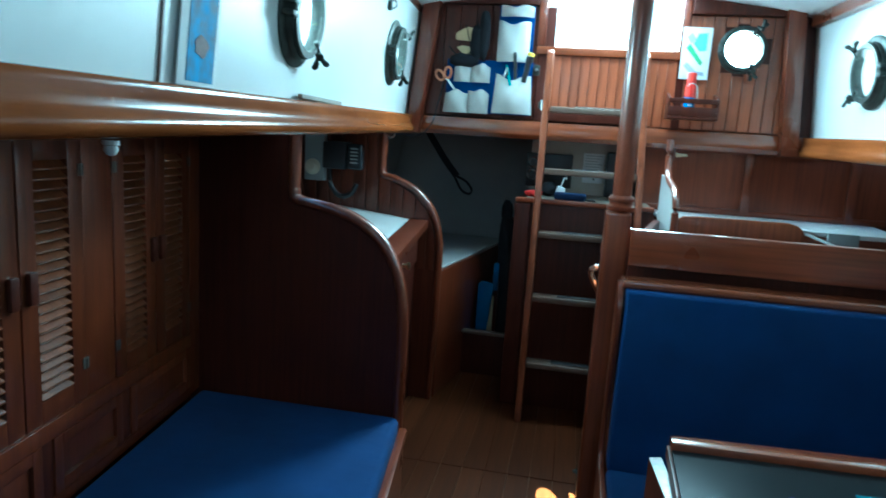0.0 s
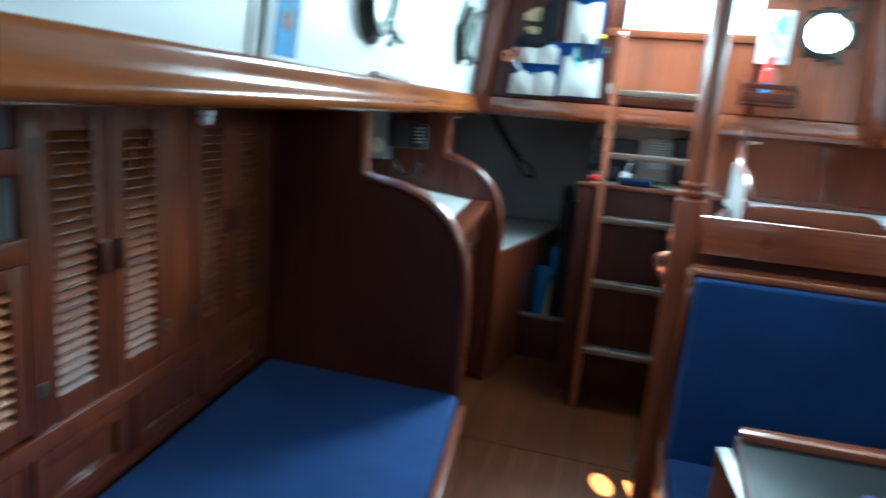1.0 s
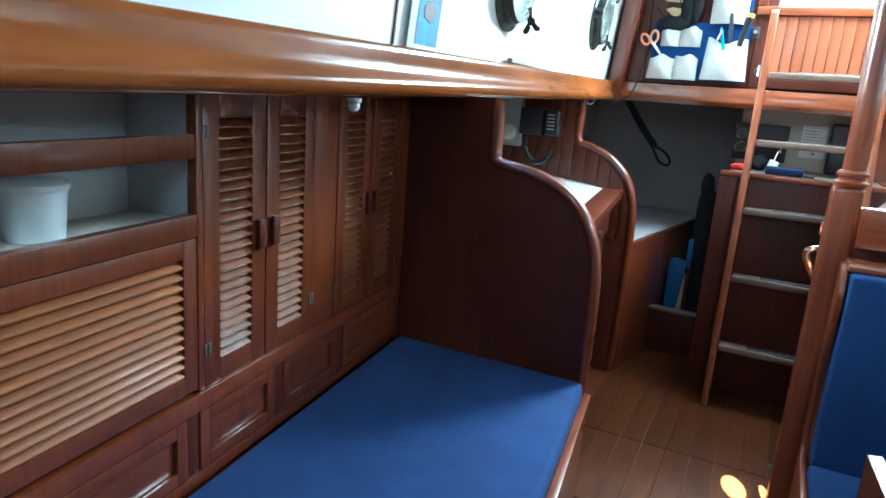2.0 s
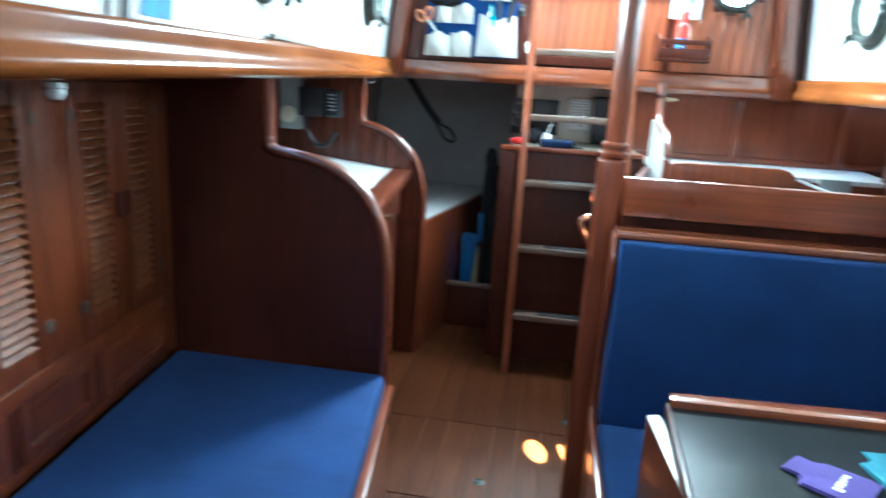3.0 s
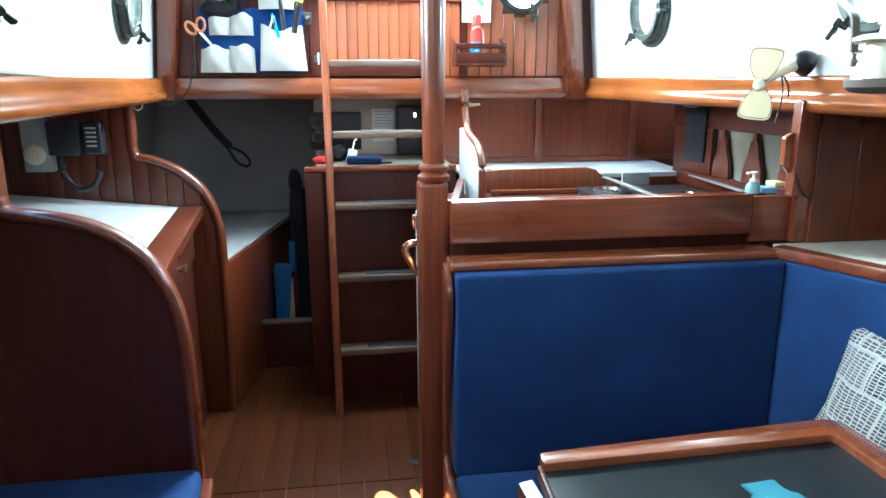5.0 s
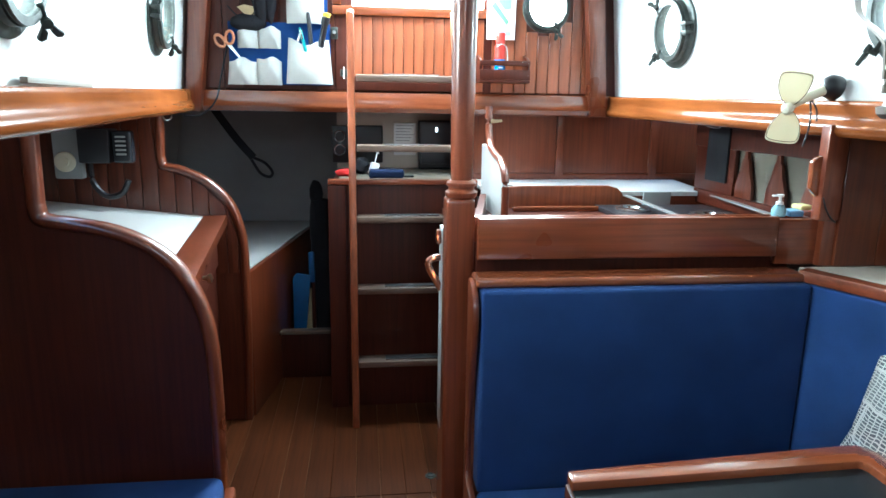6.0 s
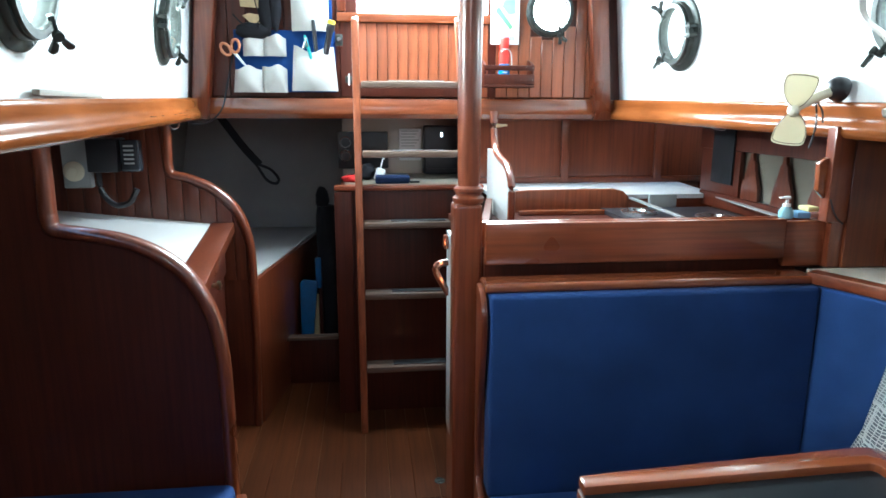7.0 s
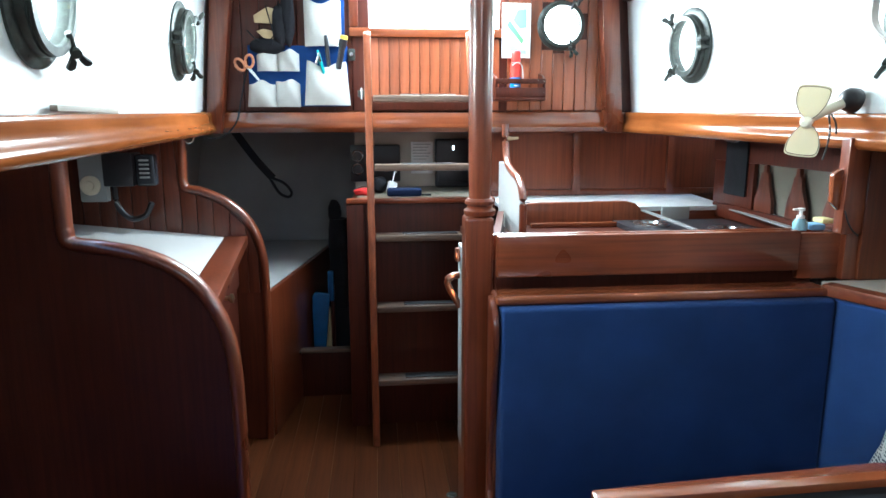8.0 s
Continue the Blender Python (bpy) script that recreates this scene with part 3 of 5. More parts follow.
louvre_door(0.068, 0.272, 0.612, 1.235, handle=0.252)
louvre_door(0.277, 0.482, 0.612, 1.235, handle=0.297)
louvre_door(0.604, 0.814, 0.612, 1.235, handle=0.790)
louvre_door(0.819, 1.030, 0.612, 1.235, handle=0.845)
part("end_stile", box(0.0, 0.066, -0.022, 0.0, 0.40, 1.27), LOCKER, lockers, local=True)
part("stile", box(0.484, 0.602, -0.024, -0.002, 0.612, 1.27), LOCKER, lockers, local=True)
part("stile", box(1.032, 1.050, -0.022, 0.001, 0.612, 1.27), LOCKER, lockers, local=True)
for u in (0.075, 0.475, 0.611, 1.023):
    for z in (0.70, 1.16):
        part("hinge", join(box(u - 0.011, u - 0.002, 0.0002, 0.003, z - 0.014, z + 0.014, 0.001), box(u + 0.002, u + 0.011, 0.0002, 0.003, z - 0.014, z + 0.014, 0.001), moved(tube([(0, 0, -0.014), (0, 0, 0.014)], 0.0025, 8), Matrix.Translation((u, 0.003, z)))), TARNISH, lockers, "small dark hinge", local=True)
part("top_rail", box(0.066, 1.032, -0.024, -0.002, 1.237, 1.275), LOCKER, lockers, local=True)
part("middle_rail", box(0.066, 2.4, -0.022, 0.004, 0.568, 0.610), LOCKER, lockers, local=True)
part("foot_rail", box(0.066, 2.4, -0.022, 0.002, 0.395, 0.425), LOCKER, lockers, local=True)
for u0, u1 in ((0.07, 0.42), (0.46, 0.735), (0.775, 1.05), (1.09, 1.50), (1.54, 2.0)):
    p = part("panel_door", frame_boards(u0, u1, 0.427, 0.566, 0.03, -0.022, 0.003), LOCKER, lockers, local=True)
    part("panel", box(u0 + 0.031, u1 - 0.031, -0.018, -0.006, 0.458, 0.535, 0.004), LOCKER, p, local=True)
    part("stile", box(u1 + 0.002, u1 + 0.038, -0.022, -0.001, 0.427, 0.566), DARK, lockers, local=True)
louvre_door(1.052, 1.72, 0.622, 0.950, 0.038, 0.0195, SLAT_GOLD)
part("shelf_rail", box(1.052, 2.4, -0.022, 0.003, 0.952, 0.998), LOCKER, lockers, local=True)
part("fiddle_rail", box(1.052, 2.4, -0.018, 0.0, 1.108, 1.156), LOCKER, lockers, local=True)
part("shelf", box(1.052, 2.4, -0.17, -0.023, 0.972, 0.986), BEIGE, lockers, "pale shelf inside the open locker", local=True)
part("shelf_end", box(1.036, 1.0515, -0.19, -0.0235, 0.972, 1.298), GREY, lockers, local=True)
part("shelf_back", box(1.052, 2.4, -0.19, -0.171, 0.972, 1.298), GREY, lockers, local=True)

# ---- east dinette ----
dinette = thing("dinette_bench", (0.75, 2.2, 0), "varnished dinette seat base with a mahogany back", "settee")
part("end_board", slab([(1.6, 0.0), (2.44, 0.0), (2.44, 0.918), (2.405, 0.914), (2.372, 0.89), (2.358, 0.86), (2.356, 0.82), (2.366, 0.75), (2.390, 0.66), (2.415, 0.55), (2.424, 0.45), (2.415, 0.395), (2.38, 0.375), (2.30, 0.37), (1.6, 0.36)], "x", 0.268, 0.285, 0.006), MAHOGANY, dinette, "curved end board")
part("seat_board", box(0.279, 1.7, 1.6, 2.43, 0.27, 0.295), DARK, dinette)
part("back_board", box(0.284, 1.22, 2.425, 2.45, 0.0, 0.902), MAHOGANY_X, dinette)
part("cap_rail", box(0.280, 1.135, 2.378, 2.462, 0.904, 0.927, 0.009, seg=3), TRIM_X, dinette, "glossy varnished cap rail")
tagged(part("backrest_cushion", cushion([(0.290, 2.35), (1.133, 2.35), (1.152, 2.423), (0.290, 2.423)], 0.372, 0.9035, 0.010), BLUE), "tall blue canvas backrest cushion above the dinette bench", "cushion")
tagged(part("seat_cushion", cushion([(0.286, 1.62), (1.30, 1.62), (1.10, 2.345), (0.286, 2.345)], 0.296, 0.388, 0.014), BLUE), "blue canvas seat cushion of the dinette", "cushion")
tagged(part("side_cushion", cushion([(1.134, 2.346), (1.437, 1.65), (1.51, 1.69), (1.185, 2.425), (1.1545, 2.425)], 0.389, 0.9035, 0.008), BLUE), "blue canvas cushion along the hull side", "cushion")
shelf = thing("dinette_shelf", (1.4, 2.1, 0.93), "beige topped shelf with a varnished edge behind the dinette", "shelf")
part("top", slab([(1.160, 2.45), (1.495, 1.68), (1.86, 1.68), (1.86, 2.45)], "z", 0.908, 0.928, 0.001), BEIGE, shelf, "beige laminate top")
part("edge", slab([(1.118, 2.395), (1.464, 1.61), (1.50, 1.63), (1.160, 2.415)], "z", 0.905, 0.936, 0.007), MAHOGANY_Y, shelf)
structure("galley_bulkhead", join(box(1.215, 1.86, 2.452, 2.475, 0.929, 1.299)), MAHOGANY, "mahogany bulkhead between dinette and galley", "wall")

table = thing("dining_table", (0.68, 1.5, 0), "dining table with a black laminate top and varnished fiddles", "table")
part("top", slab([(0.316, 0.95), (0.925, 0.95), (0.935, 1.88), (0.365, 1.88)], "z", 0.672, 0.690, 0.002), BLACK_TOP, table, "black laminate top")
part("fiddle", slab([(0.362, 1.857), (0.364, 1.897), (0.935, 1.936), (0.956, 1.933), (0.970, 1.920), (0.974, 1.900), (0.966, 1.6), (0.962, 0.95), (0.922, 0.95), (0.922, 1.6), (0.923, 1.868), (0.916, 1.877)], "z", 0.675, 0.706, 0.007), TRIM_X, table, "varnished fiddle with a rounded corner")
part("edge", slab([(0.307, 0.95), (0.3155, 0.95), (0.3645, 1.88), (0.357, 1.88)], "z", 0.664, 0.690, 0.003), DARK, table)
part("pedestal", box(0.60, 0.72, 1.2, 1.6, 0.0, 0.671, 0.01), MAHOGANY, table)
LEAF = Matrix.Translation((0.339, 1.888, 0)) @ Matrix.Rotation(radians(4.6), 4, "Z")
leaf = part("drop_leaf", moved(slab([(-0.014, 0.651), (0.013, 0.655), (0.010, 0.34), (-0.011, 0.34)], "y", -0.93, 0.0, 0.004), LEAF), DARK, table, "folded drop leaf with a worn glossy edge")

# ---- galley ----
galley = thing("galley_counter", (0.7, 2.6, 0), "mahogany galley counter with a fiddled front", "counter")
part("front_fiddle", box(0.296, 1.104, 2.470, 2.492, 0.952, 1.060, 0.006), MAHOGANY_X, galley)
# dark back put in for the shade of the gap below the fiddle
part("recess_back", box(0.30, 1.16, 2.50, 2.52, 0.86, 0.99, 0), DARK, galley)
part("corner_board", box(1.105, 1.238, 2.474, 2.496, 0.930, 1.052, 0.004), MAHOGANY_X, galley)
part("inner_fiddle", box(0.30, 1.23, 2.56, 2.58, 0.98, 1.050, 0.005), MAHOGANY_X, galley)
part("side_board", slab([(0.30, 2.62), (0.325, 2.62), (0.50, 3.45), (0.475, 3.45)], "z", 0.0, 0.99), DARK, galley)
# white laminate panel coloured grey for the shade it stands in
part("side_panel", box(0.251, 0.268, 2.613, 2.91, 0.305, 0.965, 0.003), GREYBOX, galley, "white laminate side panel, greyed for shade")
part("side_plinth", box(0.252, 0.27, 2.613, 2.90, 0.0, 0.304, 0.003), MAHOGANY, galley)
part("worktop", box(0.33, 1.55, 2.58, 3.50, 0.90, 0.925, 0), DARK, galley)
part("aft_worktop", slab([(0.53, 3.56), (1.50, 3.56), (1.56, 4.02), (0.53, 4.02)], "z", 0.965, 0.985, 0.003), LAMINATE, galley, "white laminate worktop")
part("aft_front", box(0.53, 1.50, 3.575, 3.595, 0.60, 0.9645, 0.003), MAHOGANY_X, galley)
# lighter strip wood puts the sheen on this mahogany board into its colour
part("shaped_board", slab([(0.57, 0.90), (0.57, 0.995), (0.60, 1.012), (0.66, 1.016), (1.02, 1.018), (1.06, 1.008), (1.085, 0.985), (1.09, 0.90)], "y", 3.49, 3.51, 0.006), STRIP, galley, "shaped mahogany fiddle board")
part("rail", box(0.60, 1.05, 3.40, 3.425, 0.925, 0.945, 0.006), TRIM_X, galley)
# partition's white laminate is darkened, as the port lamp overlights it
side = part("shaped_partition", slab([(2.98, 0.60), (3.60, 0.60), (3.60, 1.178), (3.46, 1.175), (3.36, 1.15), (3.26, 1.135), (3.19, 1.10), (3.165, 1.05), (3.165, 0.60)], "x", 0.505, 0.523), painted("darkened_laminate", (0.40, 0.40, 0.39), 0.4, 0.12), galley, "white laminate partition")
part("edge_moulding", tube(smooth_line([(0.514, 3.52, 1.33), (0.514, 3.505, 1.24), (0.514, 3.46, 1.178), (0.514, 3.36, 1.152), (0.514, 3.26, 1.137), (0.514, 3.19, 1.102), (0.514, 3.163, 1.05), (0.514, 3.163, 0.93)], 4), 0.014, 8), MAHOGANY, side, "varnished edge moulding")
part("stove_rail", sweep([(1.09, 3.47, 0.980), (1.07, 2.98, 0.980)], [(-0.009, -0.003), (0.009, -0.003), (0.009, 0.003), (-0.009, 0.003)]), DULL, galley, "dull steel rail")
part("stove_rail", sweep([(1.475, 3.60, 0.982), (1.40, 2.90, 0.982)], [(-0.010, -0.003), (0.010, -0.003), (0.010, 0.003), (-0.010, 0.003)]), DULL, galley, "dull steel rail")
part("outer_shelf", box(1.235, 1.55, 2.50, 2.62, 1.0, 1.048, 0.006), DARK, galley)
structure("galley_back", join(box(0.45, 1.86, 4.03, 4.05, 0.9, 1.321, 0), box(0.945, 0.985, 4.01, 4.029, 0.986, 1.321), box(1.42, 1.46, 4.01, 4.029, 0.986, 1.321), box(0.5, 1.86, 4.012, 4.0295, 0.986, 1.015), box(0.5, 1.86, 4.012, 4.0295, 1.285, 1.321)), MAHOGANY, "panelled mahogany back of the galley", "wall")


# ---- things of the cabin ----
def axes(x, y, z, ex, ez):
    """A pose at x, y, z whose local x is ex and local z is ez."""
    ex, ez = Vector(ex), Vector(ez)
    ey = ez.cross(ex)
    return Matrix(((ex.x, ey.x, ez.x, x), (ex.y, ey.y, ez.y, y), (ex.z, ey.z, ez.z, z), (0, 0, 0, 1)))


def wing_nut():
    """A dog bolt with its wing nut, lying out along local x."""
    bm = lathe([(0, -0.012), (0.007, -0.012), (0.007, 0.006), (0.010, 0.008), (0.010, 0.016), (0, 0.018)], 12)
    wing = [(0.004, 0.008), (0.018, 0.016), (0.030, 0.024), (0.037, 0.018), (0.034, 0.008), (0.020, 0.002)]
    for s in (1, -1):
        join(bm, slab([(u * 0.95, s * v * 1.0) for u, v in wing], "z", 0.004, 0.014, 0.003))
    return join(bm, box(-0.035, 0.006, -0.006, 0.006, -0.008, 0.002, 0.002))


def porthole(m, r, swing, label, wide=1.40):
    p = thing("porthole", m, label, "porthole", "round ports", "structure")
    R = r * wide
    flange = part("flange", lathe([(r * 1.02, 0.0), (R, 0.0), (R, 0.006), (R - 0.006, 0.010), (r * 1.17, 0.012), (r * 1.15, 0.027), (r * 1.05, 0.029), (r * 1.02, 0.024), (r * 1.02, 0.0)], 48), PATINA, p, local=True)
    for i in range(8):
        a = math.pi * 2 * (i + 0.5) / 8
        part("screw", lathe([(0, 0.0115), (0.005, 0.0115), (0.004, 0.0135), (0, 0.014)], 8, Matrix.Translation((R * 0.92 * math.cos(a), R * 0.92 * math.sin(a), -0.002))), PATINA, flange, local=True)
    ring = part("glass_frame", lathe([(r * 0.92, 0.030), (r * 1.12, 0.030), (r * 1.14, 0.034), (r * 1.12, 0.040), (r * 0.95, 0.041), (r * 0.92, 0.037), (r * 0.92, 0.030)], 48), PATINA, p, local=True)
    pane = part("glass", lathe([(0, 0.033), (r * 0.93, 0.033), (r * 0.93, 0.036), (0, 0.036)], 40), GLASS, ring, local=True)
    pane.visible_shadow = False
    part("hinge", join(box(-R * 0.98, -r * 1.0, -0.022, -0.008, 0.010, 0.042, 0.004), box(-R * 0.98, -r * 1.0, 0.008, 0.022, 0.010, 0.042, 0.004), moved(tube([(0, -0.028, 0), (0, 0.028, 0)], 0.006, 8), Matrix.Translation((-R * 0.9, 0, 0.037)))), PATINA, p, local=True)
    for a in swing:
        part("wing_nut", moved(wing_nut(), Matrix.Rotation(radians(a), 4, "Z") @ Matrix.Translation((r * 1.22, 0, 0.040)) @ Matrix.Rotation(radians(55), 4, "X") @ Matrix.Scale(1.1, 4)), PATINA, p, local=True)
    return p


for y, z in WEST_PORTS:
    porthole(axes(xw(y) - 0.002 + 0.09 * (z - 1.36), y, z, Vector((-0.06, 1, 0)).normalized(), Vector((1, 0.06, -0.09)).normalized()), PORT_R, (-48, 48), "round bronze port with wing nuts in the white panel")
for y, z in EAST_PORTS:
    porthole(axes(xe(y) + 0.002 - 0.09 * (z - 1.36), y, z, Vector((-0.045, 1, 0)).normalized(), Vector((-1, -0.045, -0.09)).normalized()), PORT_R, (-48, 48), "round bronze port with wing nuts in the white panel")
porthole(axes(0.835, 3.9105, 1.764, (1, 0, 0), (0, -1, 0)), 0.089, (-65, 60), "round bronze port in the mahogany bulkhead", 1.22)

# strips of the bulkhead, cut round the port
STRIPS = {}


def strip(x0, x1, z0, z1, parent, y=AFT, mat=STRIP):
    key = (round(x1 - x0, 4), round(z1 - z0, 4), mat.name)
    if key not in STRIPS:
        STRIPS[key] = finish("strip", box(-(x1 - x0) / 2, (x1 - x0) / 2, -0.005, 0.005, -(z1 - z0) / 2, (z1 - z0) / 2, 0.002, seg=1), mat)
    o = part("strip", STRIPS[key], mat, parent)
    o.matrix_basis = Matrix.Translation(((x0 + x1) / 2, y + 0.0065, (z0 + z1) / 2))


n = 13
for i in range(n):
    w = 0.59 / n
    x0 = -0.030 + i * w
    strip(x0 + 0.001, x0 + w - 0.001, 1.391, 1.706, bulkhead)
for i in range(9):
    w = 0.475 / 9
    x0 = 0.595 + i * w
    d = abs(x0 + w / 2 - 0.835)
    if d < 0.105:
        h = math.sqrt(max(0.118 ** 2 - d * d, 0.05 ** 2))
        strip(x0 + 0.001, x0 + w - 0.001, 1.391, 1.764 - h, bulkhead)
        strip(x0 + 0.001, x0 + w - 0.001, 1.764 + h, 1.914, bulkhead)
    else:
        strip(x0 + 0.001, x0 + w - 0.001, 1.391, 1.914, bulkhead)
for i in range(8):
    strip(-0.655 + i * 0.079, -0.655 + i * 0.079 + 0.077, 1.391, 1.934, bulkhead, mat=DARK)
# solid dark strip in place of the shaded recess under the washboards
structure("washboard_slot", box(-0.03, 0.42, 3.889, 3.919, 1.391, 1.452, 0.004), DARK, "dark strip drawn for the recess under the washboards", "step")
# strips of the chart table partition, their heads cut along its curve
def under_curve(x):
    return 1.285 if x < -0.775 else float(np.interp(x, [p[0] for p in P2[2:9]], [p[1] for p in P2[2:9]])) - 0.012


for i in range(15):
    x0 = -1.40 + i * 0.062
    x1 = min(x0 + 0.0590, -0.492)
    if x1 - x0 < 0.01:
        continue
    xs = [x0 + (x1 - x0) * k / 4 for k in range(5)]
    part("strip", slab([(x1, 0.65), (x0, 0.65), *[(x, min(under_curve(x), under_curve(x + 0.012))) for x in xs]], "y", 3.5625, 3.5725, 0.002), CHART, chart_end)

# ---- cabin sole, board by board ----
BOARDS = {}
sole = bpy.data.objects["floor"]
for i in range(-11, 15):
    x0 = i * 0.0885 + 0.02
    for y0, y1 in ((-1.196, -0.004), (0.0, 1.2), (1.2, 2.44), (2.444, 2.946), (2.950, 4.14)):
        half = 0.0442 if i % 3 else 0.0426
        key = (y1 - y0, half)
        if key not in BOARDS:
            BOARDS[key] = finish("board", box(-half, half, (y0 - y1) / 2, (y1 - y0) / 2, -0.004, 0.0, 0.0012, seg=1), SOLE)
        b = part("board", BOARDS[key], SOLE, sole, local=True)
        b.matrix_basis = Matrix.Translation((x0, (y0 + y1) / 2, 0))
ring = thing("lifting_ring", (-0.045, 2.565, 0), "small dull bronze lifting ring set in the cabin sole", "ring", "lifting rings")
part("plate", lathe([(0, 0.0005), (0.020, 0.0005), (0.020, 0.002), (0.016, 0.003), (0, 0.003)], 20, Matrix.Translation((-0.045, 2.565, 0))), PATINA, ring)
part("loop", tube([(-0.045 + 0.012 * math.cos(a), 2.565 + 0.012 * math.sin(a), 0.005) for a in [k * math.pi / 8 for k in range(16)]], 0.002, 6, True), PATINA, ring)
copy_thing(ring, pose(0.247, 3.052, 0))

# ---- companionway side: tool organiser and what hangs there ----
org = thing("tool_organiser", (-0.33, 3.90, 1.42), "blue and white canvas pocket organiser hanging on the bulkhead", "organiser")
part("backing", box(-0.545, -0.115, 3.903, 3.909, 1.42, 1.68, 0.002), BLUE_CLOTH, org)
part("backing", box(-0.298, -0.125, 3.903, 3.909, 1.682, 1.945, 0.002), BLUE_CLOTH, org)


def pocket(x0, x1, z0, z1, dip, bulge, flare=0.0):
    """A sagging canvas pocket, its mouth dipped or peaked in the middle, standing off the backing."""
    bm = bmesh.new()
    nu, nv = 10, 8
    grid = []
    for j in range(nv + 1):
        v = j / nv
        row = []
        for i in range(nu + 1):
            u = i / nu
            top = z1 + dip * math.sin(math.pi * u) + 0.006 * math.sin(9 * u + x0 * 40)
            x = x0 + (x1 - x0) * u + flare * (1 - v) * (u - 0.5)
            b = bulge * math.sin(math.pi * u) ** 0.6 * (0.35 + 0.65 * math.sin(math.pi * (0.15 + 0.7 * v)))
            b += 0.004 * math.sin(7 * u + 5 * v + x0 * 30)
            row.append(bm.verts.new((x, 3.901 - max(b, 0.001), z0 + (top - z0) * v)))
        grid.append(row)
    for j in range(nv):
        for i in range(nu):
            bm.faces.new((grid[j][i], grid[j][i + 1], grid[j + 1][i + 1], grid[j + 1][i]))
    ext = bmesh.ops.extrude_face_region(bm, geom=bm.faces[:])
    bmesh.ops.translate(bm, vec=(0, 0.0015, 0), verts=[v for v in ext["geom"] if isinstance(v, bmesh.types.BMVert)])
    return bm


for x0, x1, z0, z1, dip, bulge, flare in ((-0.545, -0.43, 1.418, 1.515, 0.012, 0.035, 0.02), (-0.43, -0.325, 1.418, 1.522, 0.010, 0.035, 0.0), (-0.507, -0.418, 1.570, 1.642, 0.016, 0.03, 0.0), (-0.418, -0.325, 1.570, 1.65, 0.008, 0.03, 0.0), (-0.293, -0.122, 1.425, 1.615, -0.024, 0.055, 0.03), (-0.298, -0.140, 1.676, 1.868, -0.012, 0.04, 0.0), (-0.29, -0.13, 1.89, 1.94, 0.0, 0.025, 0.0)):
    part("pocket", pocket(x0, x1, z0, z1, dip, bulge, flare), CANVAS, org, "pale canvas pocket")

ORANGE = painted("orange_plastic", (0.62, 0.24, 0.12), 0.4)
TEALP = painted("teal_plastic", (0.02, 0.36, 0.36), 0.35)
YELLOW = painted("yellow_plastic", (0.75, 0.52, 0.05), 0.4)
RED = painted("red_plastic", (0.62, 0.03, 0.02), 0.35)
BLUEP = painted("blue_plastic", (0.02, 0.22, 0.62), 0.35)
PAPER = painted("white_paper", (0.80, 0.82, 0.82), 0.7, 0.04)
TAN = painted("tan_hide", (0.52, 0.40, 0.22), 0.8, 0.2, 12)

sc = thing("scissors", (-0.545, 3.868, 1.58), "orange-handled scissors sticking out of an organiser pocket", "scissors")
for dx, dz, a in ((-0.028, 0.020, 35), (0.012, 0.034, -5)):
    part("handle", tube([(-0.545 + dx + 0.017 * math.cos(t) * math.cos(radians(a)) - 0.027 * math.sin(t) * math.sin(radians(a)), 3.866, 1.575 + dz + 0.027 * math.sin(t) * math.cos(radians(a)) + 0.017 * math.cos(t) * math.sin(radians(a))) for t in [k * math.pi / 8 for k in range(16)]], 0.006, 8, True), ORANGE, sc)
part("blade", slab([(-0.55, 1.585), (-0.535, 1.59), (-0.49, 1.53), (-0.497, 1.525)], "y", 3.866, 3.870), STEEL, sc)
torch = thing("torch", (-0.16, 3.87, 1.6), "black torch with a yellow end in a canvas pocket", "torch")
part("barrel", lathe([(0, 0), (0.013, 0), (0.013, 0.09), (0.018, 0.10), (0.018, 0.125), (0, 0.127)], 14, pose(-0.155, 3.872, 1.58, 8, 12, 0)), BLACK, torch)
part("cap", lathe([(0, 0.1275), (0.017, 0.1275), (0.017, 0.142), (0, 0.144)], 14, pose(-0.155, 3.872, 1.58, 8, 12, 0)), YELLOW, torch)
marker = thing("marker_pen", (-0.20, 3.87, 1.55), "black marker pen in a canvas pocket", "pen", "pens in the organiser")
part("barrel", lathe([(0, 0), (0.009, 0), (0.009, 0.12), (0.007, 0.14), (0, 0.142)], 12, pose(-0.195, 3.874, 1.58, 5, -4, 0)), BLACK, marker)
pen = thing("ballpoint_pen", (-0.215, 3.868, 1.55), "teal plastic pen in a canvas pocket", "pen", "pens in the organiser")
part("barrel", lathe([(0, 0), (0.007, 0), (0.007, 0.09), (0.004, 0.11), (0, 0.111)], 10, pose(-0.215, 3.866, 1.55, 6, -14, 0)), TEALP, pen)
part("clip", box(-0.004, 0.004, -0.011, -0.007, 0.06, 0.10, 0.001, m=pose(-0.215, 3.866, 1.55, 6, -14, 0)), STEEL, pen)
driver = thing("screwdriver", (-0.25, 3.868, 1.55), "small screwdriver in a canvas pocket", "screwdriver")
part("handle", lathe([(0, 0), (0.008, 0.002), (0.009, 0.03), (0.006, 0.05), (0, 0.052)], 10, pose(-0.25, 3.868, 1.60, 6, 20, 0)), STEEL, driver)


